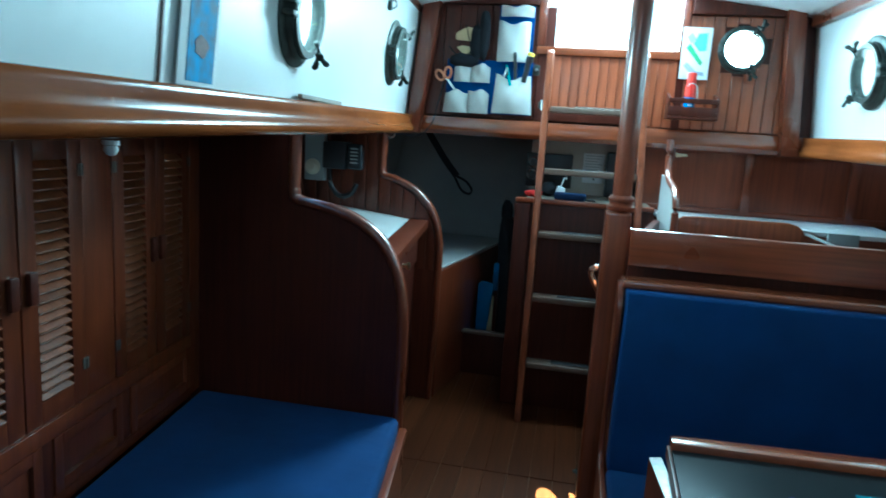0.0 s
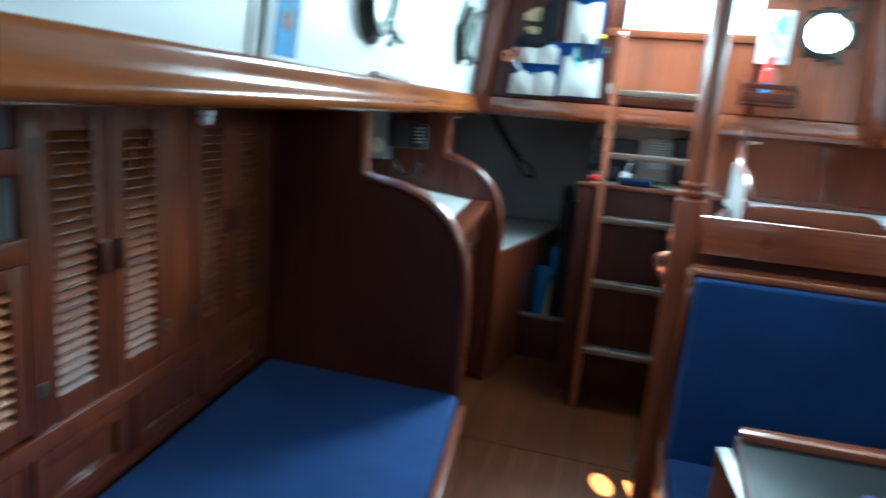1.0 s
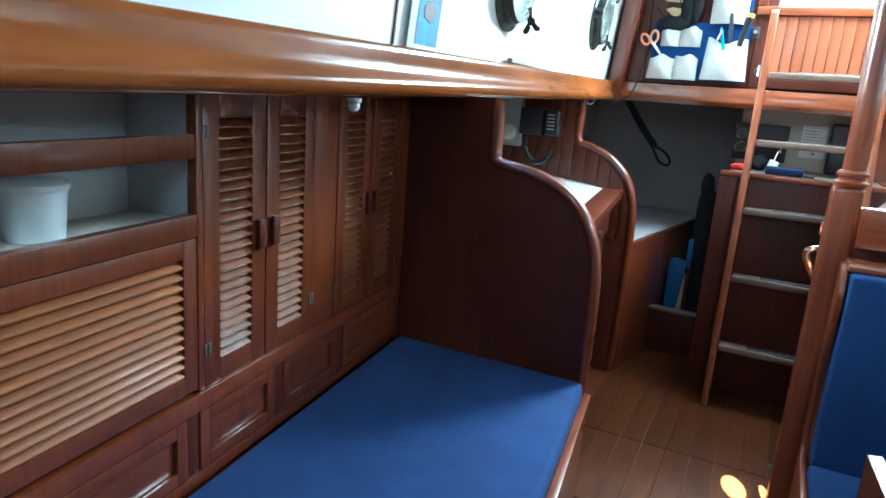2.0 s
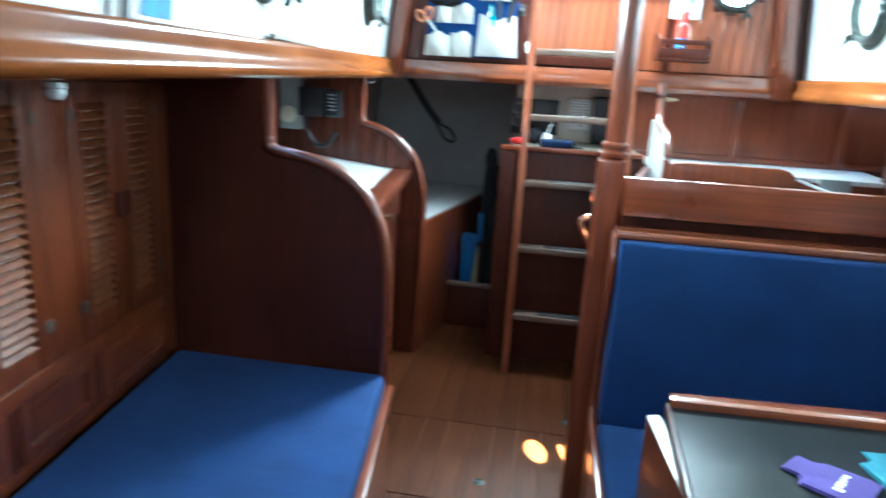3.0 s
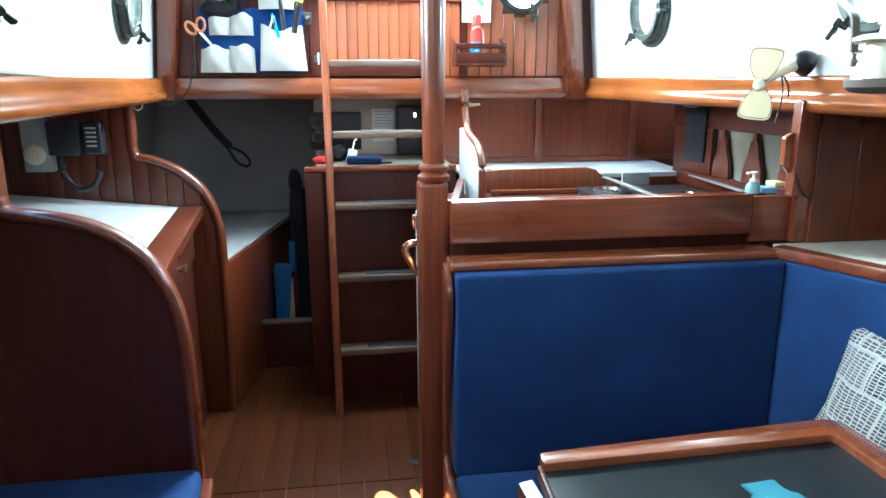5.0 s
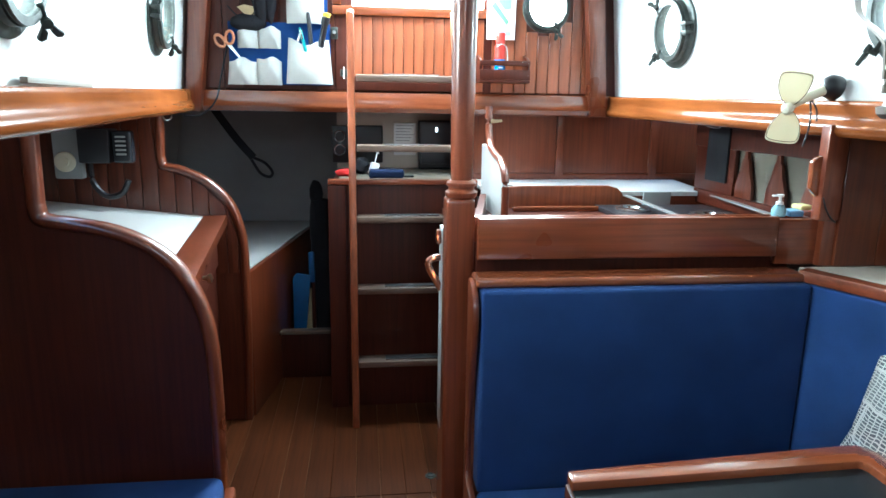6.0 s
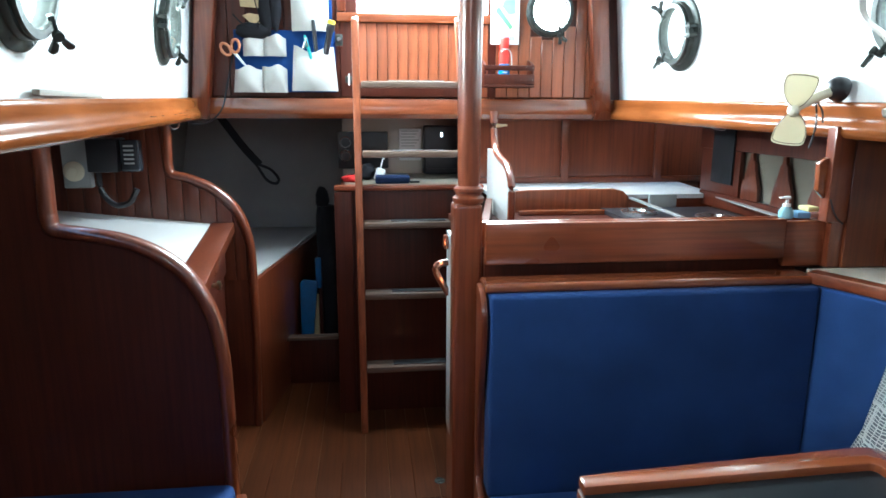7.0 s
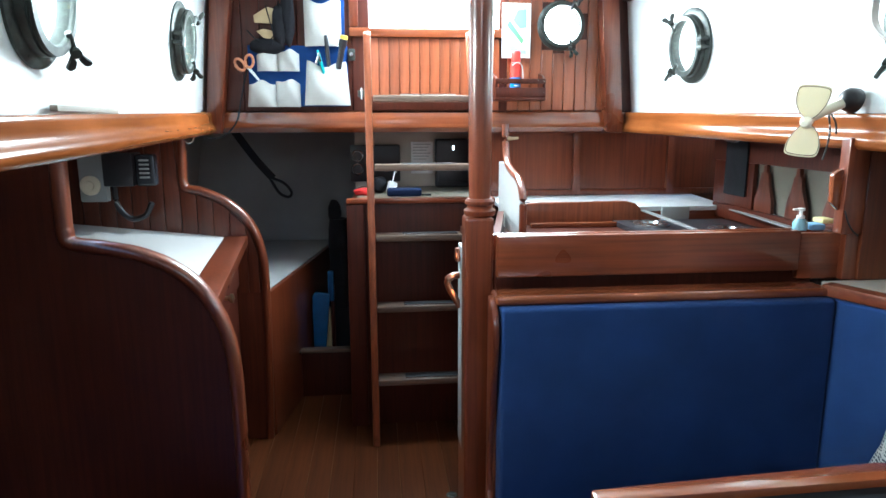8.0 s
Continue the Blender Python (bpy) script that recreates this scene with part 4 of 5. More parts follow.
def blob(cx, cy, cz, sx, sy, sz, seed, amp=0.18, sub=3):
    bm = bmesh.new()
    bmesh.ops.create_icosphere(bm, subdivisions=sub, radius=1)
    for v in bm.verts:
        k = 1 + amp * noise.noise(v.co * 1.7 + Vector((seed, seed * 2, 0)))
        v.co = Vector((cx + v.co.x * sx * k, cy + v.co.y * sy * k, cz + v.co.z * sz * k))
    return bm


pouch = thing("hanging_pouch", (-0.45, 3.885, 1.66), "black cord-tied pouch with tan patches hanging on the bulkhead", "pouch")
part("bag", join(blob(-0.455, 3.887, 1.675, 0.075, 0.02, 0.035, 3), blob(-0.40, 3.885, 1.76, 0.035, 0.02, 0.09, 5), blob(-0.365, 3.885, 1.80, 0.03, 0.02, 0.12, 9)), DARK_CLOTH, pouch)
part("patch", slab([(-0.505, 1.77), (-0.43, 1.765), (-0.405, 1.79), (-0.41, 1.825), (-0.45, 1.835), (-0.475, 1.82), (-0.508, 1.80)], "y", 3.878, 3.884, 0.002), TAN, pouch, "tan patch")
part("patch", slab([(-0.50, 1.735), (-0.47, 1.708), (-0.435, 1.70), (-0.415, 1.715), (-0.43, 1.738), (-0.47, 1.745)], "y", 3.878, 3.884, 0.002), TAN, pouch, "tan patch")
part("cord", tube(smooth_line([(-0.54, 3.89, 1.74), (-0.50, 3.875, 1.70), (-0.46, 3.872, 1.69), (-0.42, 3.874, 1.73), (-0.40, 3.88, 1.86)], 5), 0.003, 6), DARK_CLOTH, pouch)
part("cord", tube(smooth_line([(-0.455, 3.875, 1.84), (-0.44, 3.868, 1.78), (-0.425, 3.868, 1.71), (-0.44, 3.87, 1.67)], 5), 0.0025, 6), DARK_CLOTH, pouch)
cable = tagged(part("cable", tube(smooth_line([(-0.545, 3.875, 1.58), (-0.575, 3.86, 1.45), (-0.60, 3.85, 1.35), (-0.66, 3.84, 1.29), (-0.72, 3.80, 1.285)], 6), 0.0038, 6), DARK_CLOTH), "thin black cable running down the bulkhead corner", "cable")

shift(-0.006, 0, -0.012, org, sc, torch, marker, pen, driver, pouch, cable)

lock = thing("door_lock", (-0.10, 3.905, 1.68), "small brass hatch lock on the bulkhead", "lock")
part("plate", box(-0.120, -0.088, 3.896, 3.9055, 1.655, 1.705, 0.004), PATINA, lock)
part("keyhole_boss", lathe([(0, 0), (0.010, 0), (0.009, 0.008), (0.0, 0.009)], 14, axes(-0.104, 3.896, 1.682, (1, 0, 0), (0, -1, 0))), STEEL, lock)
bolt = thing("barrel_bolt", (-0.065, 3.905, 1.50), "small dark barrel bolt on the bulkhead", "bolt")
part("body", box(-0.085, -0.05, 3.895, 3.9055, 1.485, 1.515, 0.004), PATINA, bolt)
part("pin", tube([(-0.068, 3.89, 1.475), (-0.068, 3.89, 1.525)], 0.005, 8), STEEL, bolt)

shift(0, 0, -0.05, lock)
shift(0.004, 0, -0.036, bolt)

chart = thing("paper_chart", (0.65, 3.905, 1.64), "small coloured paper chart pinned to the bulkhead", "picture")
part("sheet", box(0.566, 0.696, 3.9045, 3.906, 1.622, 1.858, 0.0005), PAPER, chart)
for pts, mat in (([(0.61, 1.78), (0.625, 1.80), (0.69, 1.715), (0.68, 1.70)], painted("map_green", (0.16, 0.45, 0.20), 0.7)), ([(0.64, 1.80), (0.66, 1.845), (0.70, 1.85), (0.70, 1.77), (0.67, 1.765)], painted("map_blue", (0.25, 0.55, 0.78), 0.7)), ([(0.605, 1.70), (0.62, 1.715), (0.665, 1.675), (0.70, 1.672), (0.70, 1.655), (0.64, 1.66)], painted("map_grey", (0.36, 0.40, 0.48), 0.7)), ([(0.61, 1.83), (0.63, 1.85), (0.65, 1.82), (0.63, 1.80)], painted("map_slate", (0.45, 0.62, 0.70), 0.7))):
    part("printed_area", slab([(u - 0.024, v - 0.016) for u, v in pts], "y", 3.9035, 3.9043), mat, chart)

rack = thing("wall_rack", (0.69, 3.88, 1.46), "small dark mahogany rack on the bulkhead", "shelf")
part("base", box(0.575, 0.80, 3.80, 3.905, 1.452, 1.464, 0.003), DARK, rack)
part("front_rail", box(0.575, 0.80, 3.80, 3.812, 1.465, 1.508, 0.003), DARK, rack)
part("upper_rail", box(0.575, 0.80, 3.80, 3.810, 1.524, 1.546, 0.003), DARK, rack)
for x in (0.575, 0.788):
    part("end", slab([(3.811, 1.465), (3.905, 1.465), (3.905, 1.575), (3.86, 1.565), (3.811, 1.548)], "x", x, x + 0.012, 0.003), DARK, rack)
for x, z in ((0.770, 1.54), (0.797, 1.535), (0.797, 1.485)):
    part("screw", lathe([(0, 0), (0.003, 0), (0.002, 0.002), (0, 0.002)], 8, axes(x - 0.006, 3.80, z, (1, 0, 0), (0, -1, 0))), STEEL, rack)
bottle = thing("squeeze_bottle", (0.665, 3.85, 1.465), "red and blue plastic squeeze bottle in the rack", "bottle")
part("lower_body", lathe([(0, 1.465), (0.022, 1.465), (0.024, 1.47), (0.024, 1.548), (0, 1.55)], 20, Matrix.Translation((0.662, 3.85, 0))), BLUEP, bottle, "blue label")
part("upper_body", lathe([(0, 1.5505), (0.024, 1.5505), (0.024, 1.60), (0.020, 1.612), (0, 1.614)], 20, Matrix.Translation((0.662, 3.85, 0))), RED, bottle, "red shoulder")
part("cap", lathe([(0, 1.6145), (0.020, 1.6145), (0.021, 1.655), (0.018, 1.662), (0, 1.663)], 20, Matrix.Translation((0.662, 3.85, 0))), RED, bottle, "red cap")
part("lanyard", tube(smooth_line([(0.642, 3.83, 1.60), (0.662, 3.822, 1.612), (0.685, 3.83, 1.60), (0.690, 3.825, 1.56), (0.688, 3.82, 1.53)], 4), 0.0022, 6), CANVAS, bottle, "white cord")
for i, w in enumerate((0.022, 0.016, 0.02)):
    part("label_bar", box(0.662 - w / 2, 0.662 + w / 2, 3.8255, 3.827, 1.535 - i * 0.012, 1.540 - i * 0.012, 0), PAPER, bottle)

shift(-0.053, 0, -0.020, rack)
shift(-0.042, 0, -0.016, bottle)

# ---- engine box top ----
gauges = thing("gauge_panel", (-0.06, 4.28, 1.03), "black instrument panel with two round gauges", "panel")
part("panel", box(-0.138, 0.115, 4.27, 4.298, 1.04, 1.225, 0.006), BLACK, gauges)
for z in (1.172, 1.104):
    g = part("gauge", lathe([(0, 0), (0.03, 0), (0.03, 0.008), (0.026, 0.012), (0.024, 0.007), (0, 0.007)], 24, axes(-0.100, 4.27, z, (1, 0, 0), (0, -1, 0))), STEEL, gauges)
    part("dial", lathe([(0, 0.008), (0.023, 0.008), (0.0, 0.0085)], 20, axes(-0.100, 4.27, z, (1, 0, 0), (0, -1, 0))), BLACK, g)
card = thing("switch_card", (0.235, 4.29, 1.08), "pale printed switch plate on the back board", "panel")
part("plate", box(0.172, 0.284, 4.286, 4.298, 1.078, 1.240, 0.003), LAMINATE, card)
for i in range(6):
    part("text_bar", box(0.182, 0.272 - 0.01 * (i % 3), 4.2845, 4.2858, 1.225 - i * 0.015, 1.229 - i * 0.015, 0), GREYBOX, card)
part("knob", lathe([(0, 0), (0.006, 0), (0.005, 0.008), (0, 0.009)], 10, axes(0.235, 4.286, 1.10, (1, 0, 0), (0, -1, 0))), BLACK, card)
radio = thing("radio_set", (0.40, 4.26, 1.03), "black boxed radio with a small bright indicator", "radio")
part("case", box(0.294, 0.472, 4.22, 4.298, 1.0125, 1.256, 0.012, seg=3), BLACK, radio)
part("ridge", box(0.306, 0.460, 4.212, 4.2195, 1.04, 1.11, 0.003), BLACK, radio)
IND = material("indicator_glow", (0.8, 0.9, 1.0))
IND.node_tree.nodes["Principled BSDF"].inputs["Emission Color"].default_value = (0.8, 0.92, 1, 1)
IND.node_tree.nodes["Principled BSDF"].inputs["Emission Strength"].default_value = 0.6
part("indicator", box(0.378, 0.388, 4.2165, 4.2195, 1.20, 1.222, 0.001), IND, radio, "small lit indicator")
case = thing("glasses_case", (0.14, 3.85, 1.012), "dark blue case lying on the engine box", "case")
part("case", box(0.06, 0.215, 3.80, 3.87, 1.0125, 1.048, 0.012, seg=3), cloth("navy_cloth", (0.008, 0.016, 0.05)), case)
part("strap", box(0.216, 0.26, 3.83, 3.845, 1.0125, 1.022, 0.003), BLACK, case)
red = thing("red_pouch", (-0.085, 4.05, 1.012), "small red cloth pouch on the engine box", "pouch")
part("body", blob(-0.065, 3.90, 1.028, 0.045, 0.03, 0.018, 4, 0.25), cloth("red_cloth", (0.55, 0.03, 0.03)), red)
plug = thing("charger_plug", (0.06, 3.95, 1.012), "white charger plug with a lead on the engine box", "charger")
part("body", box(-0.02, 0.02, -0.015, 0.015, 0.0, 0.055, 0.006, m=pose(0.055, 3.93, 1.016, 0, 18, 10)), LAMINATE, plug)
part("lead", tube(smooth_line([(0.068, 3.93, 1.07), (0.08, 3.97, 1.11), (0.09, 4.10, 1.10), (0.085, 4.26, 1.12)], 5), 0.003, 6), LAMINATE, plug)
dark_lump = thing("cloth_bundle", (-0.01, 3.95, 1.012), "dark cloth bundle on the engine box", "cloth")
part("cloth", blob(0.005, 3.99, 1.05, 0.04, 0.04, 0.037, 8, 0.3), DARK_CLOTH, dark_lump)

shift(-0.02, 0, 0, case)

# ---- quarter berth things ----
strap = thing("webbing_strap", (-0.5, 4.2, 1.0), "black webbing strap with a loop hanging over the berth", "strap")
part("band", sweep(smooth_line([(-0.74, 4.32, 1.335), (-0.66, 4.31, 1.22), (-0.60, 4.30, 1.14), (-0.53, 4.29, 1.06)], 5), [(0.019, 0.003), (-0.019, 0.003), (-0.019, -0.003), (0.019, -0.003)], up=(0, 1, 0)), DARK_CLOTH, strap)
part("loop", tube(smooth_line([(-0.53, 4.29, 1.06), (-0.475, 4.285, 1.035), (-0.44, 4.285, 0.99), (-0.455, 4.285, 0.965), (-0.50, 4.285, 0.985), (-0.54, 4.288, 1.05)], 4), 0.007, 8), DARK_CLOTH, strap)
# pan colour darkened for the shadow inside the locker
PANBLUE = painted("shaded_blue_plastic", (0.010, 0.095, 0.25), 0.45, 0.3, 20)
pan = thing("dustpan", (-0.28, 4.12, 0.29), "bright blue plastic dustpan standing in the locker", "dustpan")
part("pan", slab([(-0.345, 0.02), (-0.345, 0.47), (-0.325, 0.49), (-0.255, 0.48), (-0.262, 0.40), (-0.30, 0.02)], "y", 4.10, 4.125, 0.006), PANBLUE, pan)
part("handle", box(-0.265, -0.235, 4.105, 4.125, 0.44, 0.60, 0.009), PANBLUE, pan)
brush = thing("hand_brush", (-0.25, 4.14, 0.29), "worn brush with pale bristles in the locker", "brush")
part("bristles", box(-0.285, -0.255, 4.13, 4.165, 0.02, 0.40, 0.008), TAN, brush)
part("back", box(-0.254, -0.235, 4.13, 4.165, 0.02, 0.52, 0.006), DARK, brush)
jacket = thing("oilskin_jacket", (-0.20, 4.22, 0.1), "black oilskin hanging in the locker opening", "jacket")
jb = bmesh.new()
for j in range(15):
    z = 0.12 + j * 0.057
    w = 0.075 - 0.03 * (j / 14) ** 2
    for k in range(16):
        a = 2 * math.pi * k / 16
        jb.verts.new((-0.205 + 0.01 * math.sin(j * 0.8) + (w + 0.008 * math.sin(3 * a + j)) * math.cos(a), 4.24 + (0.05 + 0.008 * math.sin(4 * a + j * 0.7)) * math.sin(a), z))
jb.verts.ensure_lookup_table()
for j in range(14):
    for k in range(16):
        jb.faces.new((jb.verts[j * 16 + k], jb.verts[j * 16 + (k + 1) % 16], jb.verts[(j + 1) * 16 + (k + 1) % 16], jb.verts[(j + 1) * 16 + k]))
jb.faces.new([jb.verts[k] for k in range(16)])
jb.faces.new([jb.verts[14 * 16 + k] for k in range(16)])
part("body", jb, DARK_CLOTH, jacket)
part("hood", blob(-0.225, 4.235, 0.955, 0.035, 0.035, 0.06, 6, 0.25), DARK_CLOTH, jacket)

shift(0, 0.06, 0, pan, brush)
shift(0, 0.06, -0.07, jacket)

# ---- chart table fittings ----
spk = thing("loudspeaker_box", (-1.1, 3.54, 1.06), "grey plastic box with a round dial on the partition", "speaker")
part("case", box(-1.155, -1.055, 3.515, 3.556, 1.06, 1.30, 0.008), GREYBOX, spk)
part("dial", lathe([(0, 0), (0.038, 0), (0.038, 0.006), (0.032, 0.010), (0.018, 0.010), (0.016, 0.014), (0, 0.014)], 24, axes(-1.112, 3.515, 1.125, (1, 0, 0), (0, -1, 0))), CREAM, spk, "pale round dial")
vhf = thing("marine_radio", (-0.95, 3.5, 1.13), "black marine radio with a ribbed handset and a coiled lead", "radio")
part("case", box(-1.04, -0.93, 3.45, 3.556, 1.125, 1.25, 0.008), BLACK, vhf)
hs = part("handset", box(-0.925, -0.855, 3.46, 3.51, 1.125, 1.245, 0.012, seg=3), painted("slate_plastic", (0.025, 0.028, 0.035), 0.25), vhf)
for i in range(5):
    part("grille_rib", box(-0.908, -0.872, 3.455, 3.4595, 1.155 + i * 0.016, 1.162 + i * 0.016, 0.001), GREYBOX, hs)
part("lead", tube(smooth_line([(-1.02, 3.50, 1.124), (-1.01, 3.49, 1.05), (-0.965, 3.485, 1.0), (-0.91, 3.485, 1.01), (-0.88, 3.485, 1.06)], 6), 0.011, 8), BLACK, vhf, "coiled black lead")
shift(0.016, 0, -0.022, spk, vhf)
hook = tagged(part("cup_hook", tube(smooth_line([(-0.73, 3.50, 1.30), (-0.73, 3.50, 1.275), (-0.715, 3.50, 1.262), (-0.70, 3.50, 1.27), (-0.698, 3.50, 1.285)], 4), 0.003, 6), STEEL), "small steel cup hook under the trim", "hook")
part("screw_end", lathe([(0, 1.295), (0.005, 1.295), (0.005, 1.302), (0, 1.302)], 8, Matrix.Translation((-0.73, 3.50, 0))), STEEL, hook)

# ---- on and over the west white panel ----
poster = thing("picture_print", (-0.62, 1.68, 1.38), "blue underwater print with a white margin leaning on the trim", "picture")
PM = axes(xw(1.725) + 0.003, 1.725, 1.352, Vector((-0.06, 0.998, 0)).normalized(), Vector((0.994, 0.06, -0.09)).normalized())
part("sheet", box(-0.075, 0.075, 0.0, 0.42, 0.0, 0.002, 0.0005, m=PM), PAPER, poster)
SEA = painted("printed_sea", (0.035, 0.30, 0.66), 0.7, 0.85, 26)
part("print", box(-0.045, 0.06, 0.008, 0.40, 0.0022, 0.0032, 0, m=PM), SEA, poster)
part("print_motif", moved(slab([(0.005 + 0.026 * math.cos(a) * (1 + 0.12 * math.sin(5 * a + 1)), 0.075 + 0.020 * math.sin(a) * (1 + 0.15 * math.sin(4 * a))) for a in [k * math.pi / 10 for k in range(20)]], "z", 0.0034, 0.0042), PM), painted("printed_reef", (0.20, 0.13, 0.14), 0.7, 0.7, 60), poster)
structure("panel_seam_west", box(-0.003, 0.002, -0.003, 0.003, 0.0, 0.55, 0, m=axes(xw(1.605) - 0.003, 1.605, 1.35, (0.996, 0, -0.09), (0.09, 0, 0.996))), DARK, "dark seam between the white panels", "trim")
stick = tagged(part("batten", box(-0.008, 0.008, 2.32, 2.70, -0.003, 0.010, 0.003, m=Matrix.Translation((-0.652, 0, 1.366)) @ Matrix.Translation((0, 2.50, 0)) @ Matrix.Rotation(radians(3.4), 4, "Z") @ Matrix.Translation((0, -2.54, 0))), painted("weathered_batten", (0.27, 0.235, 0.19), 0.7, 0.2)), "loose tan batten lying on the varnished trim", "batten")
reading = thing("reading_light", (-0.60, 1.45, 1.25), "small white round light under the varnished trim", "light")
part("base", lathe([(0, 1.265), (0.013, 1.265), (0.013, 1.258), (0, 1.257)], 16, Matrix.Translation((-0.605, 1.445, 0.0))), LAMINATE, reading)
part("lens", lathe([(0, 1.2565), (0.010, 1.2565), (0.011, 1.250), (0.007, 1.243), (0, 1.241)], 16, Matrix.Translation((-0.605, 1.445, 0.0))), LAMINATE, reading)
shift(0.018, 0, -0.016, reading)
for i, (x, y, z) in enumerate(((xw(3.22) + 0.042, 3.22, 1.79), (xe(2.86) - 0.045, 2.86, 1.76))):
    clip = thing("curtain_clip", (x, y, z), "small bronze hook on the white panel", "hook", "hooks on the white panels")
    part("plate", box(x - 0.008, x + 0.008, y - 0.010, y + 0.010, z - 0.02, z + 0.02, 0.003), PATINA, clip)
    part("hook", tube(smooth_line([(x, y, z + 0.012), (x + (0.02 if i == 0 else -0.02), y, z + 0.018), (x + (0.026 if i == 0 else -0.026), y, z - 0.002), (x + (0.012 if i == 0 else -0.012), y, z - 0.014)], 4), 0.003, 6), PATINA, clip)

# ---- galley things ----
soap = thing("soap_dispenser", (1.165, 2.545, 1.05), "clear blue soap dispenser with a white pump", "bottle")
part("body", lathe([(0, 1.049), (0.020, 1.049), (0.023, 1.053), (0.023, 1.075), (0.014, 1.092), (0, 1.093)], 20, Matrix.Translation((1.147, 2.545, 1.049)) @ Matrix.Diagonal((0.85, 0.85, 0.72, 1)) @ Matrix.Translation((0, 0, -1.049))), painted("soap_blue", (0.22, 0.40, 0.46), 0.15), soap)
part("pump", join(lathe([(0, 1.0935), (0.012, 1.0935), (0.012, 1.104), (0.005, 1.106), (0.005, 1.122), (0.011, 1.124), (0.011, 1.132), (0, 1.133)], 14, Matrix.Translation((1.147, 2.545, 1.049)) @ Matrix.Diagonal((0.85, 0.85, 0.72, 1)) @ Matrix.Translation((0, 0, -1.049))), box(1.124, 1.150, 2.540, 2.550, 1.103, 1.108, 0.002)), LAMINATE, soap, "white pump")
sponge = thing("sponge", (1.235, 2.55, 1.05), "blue and yellow washing-up sponge on the shelf", "sponge")
part("scourer", box(1.172, 1.212, 2.53, 2.575, 1.049, 1.066, 0.004), painted("sponge_blue", (0.16, 0.32, 0.50), 0.9), sponge)
part("foam", box(1.205, 1.240, 2.535, 2.58, 1.0665, 1.080, 0.005), painted("sponge_yellow", (0.65, 0.58, 0.26), 0.9), sponge, "yellow foam")
cup = thing("white_dish", (1.05, 3.0, 0.93), "white dish in the galley recess", "dish")
part("bowl", lathe([(0, 0.9255), (0.03, 0.9255), (0.05, 0.95), (0.052, 0.975), (0.048, 0.975), (0.045, 0.955), (0, 0.935)], 24, Matrix.Translation((1.02, 2.78, 0))), LAMINATE, cup)
stove = thing("stove_top", (1.1, 3.2, 0.925), "dark stove top with steel edges in the galley recess", "stove")
part("plate", box(0.95, 1.42, 2.85, 3.45, 0.9255, 0.945, 0.004), BLACK, stove)
for x, y in ((1.05, 3.0), (1.05, 3.3), (1.28, 3.15)):
    part("burner", lathe([(0.02, 0.9455), (0.07, 0.9455), (0.07, 0.955), (0.055, 0.96), (0.03, 0.958), (0.02, 0.9455)], 24, Matrix.Translation((x, y, 0))), STEEL, stove)
part("back_plate", box(1.18, 1.30, 3.50, 3.512, 0.91, 0.99, 0.002), GREYBOX, stove)
for x, z in ((0.66, 0.9855), (0.98, 0.9855)):
    pull = thing("finger_hole", (x, 3.75, z), "small dark finger pull in the white worktop", "pull", "finger pulls")
    part("insert", lathe([(0, 0.0), (0.018, 0.0), (0.018, 0.0015), (0, 0.0018)], 16, Matrix.Translation((x, 3.75, z))), BLACK, pull)
peg = thing("brass_peg", (0.60, 3.885, 1.25), "brass peg under the beam", "hook")
part("peg", slab([(0.595, 1.255), (0.595, 1.278), (0.61, 1.272), (0.645, 1.272), (0.648, 1.262), (0.61, 1.256)], "y", 3.88, 3.89, 0.002), BRASS, peg)
part("wire", tube([(0.589, 3.885, 1.30), (0.587, 3.885, 1.235)], 0.002, 6), STEEL, peg)

# dish rack along the hull: scalloped uprights before pale panels
rack2 = thing("plate_rack", (1.46, 2.95, 1.0), "mahogany plate rack with scalloped dividers", "rack")
part("board", slab([(2.60, 1.180), (3.62, 1.180), (3.62, 1.299), (2.60, 1.299)], "x", 1.45, 1.468, 0.003), DARK, rack2)
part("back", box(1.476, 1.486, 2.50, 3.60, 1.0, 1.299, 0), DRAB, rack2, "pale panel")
HALF = ((1.0, 0.068), (1.05, 0.064), (1.075, 0.052), (1.10, 0.038), (1.125, 0.030), (1.145, 0.026), (1.155, 0.013), (1.1795, 0.010))
for y in (2.83, 3.03, 3.23):
    part("divider", slab([(y - 0.85 * w, z) for z, w in HALF] + [(y + 0.85 * w, z) for z, w in reversed(HALF)], "x", 1.452, 1.466, 0.002), CHART, rack2)
part("lower_board", box(1.45, 1.468, 2.50, 3.60, 0.94, 0.998, 0.003), DARK, rack2)
part("end_board", box(1.45, 1.468, 3.30, 3.60, 0.999, 1.1795, 0.003), DARK, rack2)
# flat dark sheet takes the place of a dark opening in the rack
part("opening_sheet", box(1.440, 1.4495, 3.34, 3.50, 1.045, 1.262, 0.004), DARK_CLOTH, rack2, "dark sheet standing in for an open space")
upright = thing("galley_upright", (1.21, 2.47, 0.94), "varnished upright at the end of the galley bulkhead", "post")
part("shaft", box(1.190, 1.249, 2.440, 2.476, 1.0525, 1.30, 0.006), MAHOGANY, upright)
part("bracket", slab([(1.168, 1.135), (1.166, 1.205), (1.178, 1.216), (1.194, 1.222), (1.194, 1.11), (1.182, 1.122)], "y", 2.456, 2.476, 0.004), TRIM_X, upright)
part("cable", tube(smooth_line([(1.192, 2.437, 1.115), (1.20, 2.434, 1.09), (1.215, 2.434, 1.066), (1.235, 2.436, 1.05)], 5), 0.0022, 6), BLACK, upright)
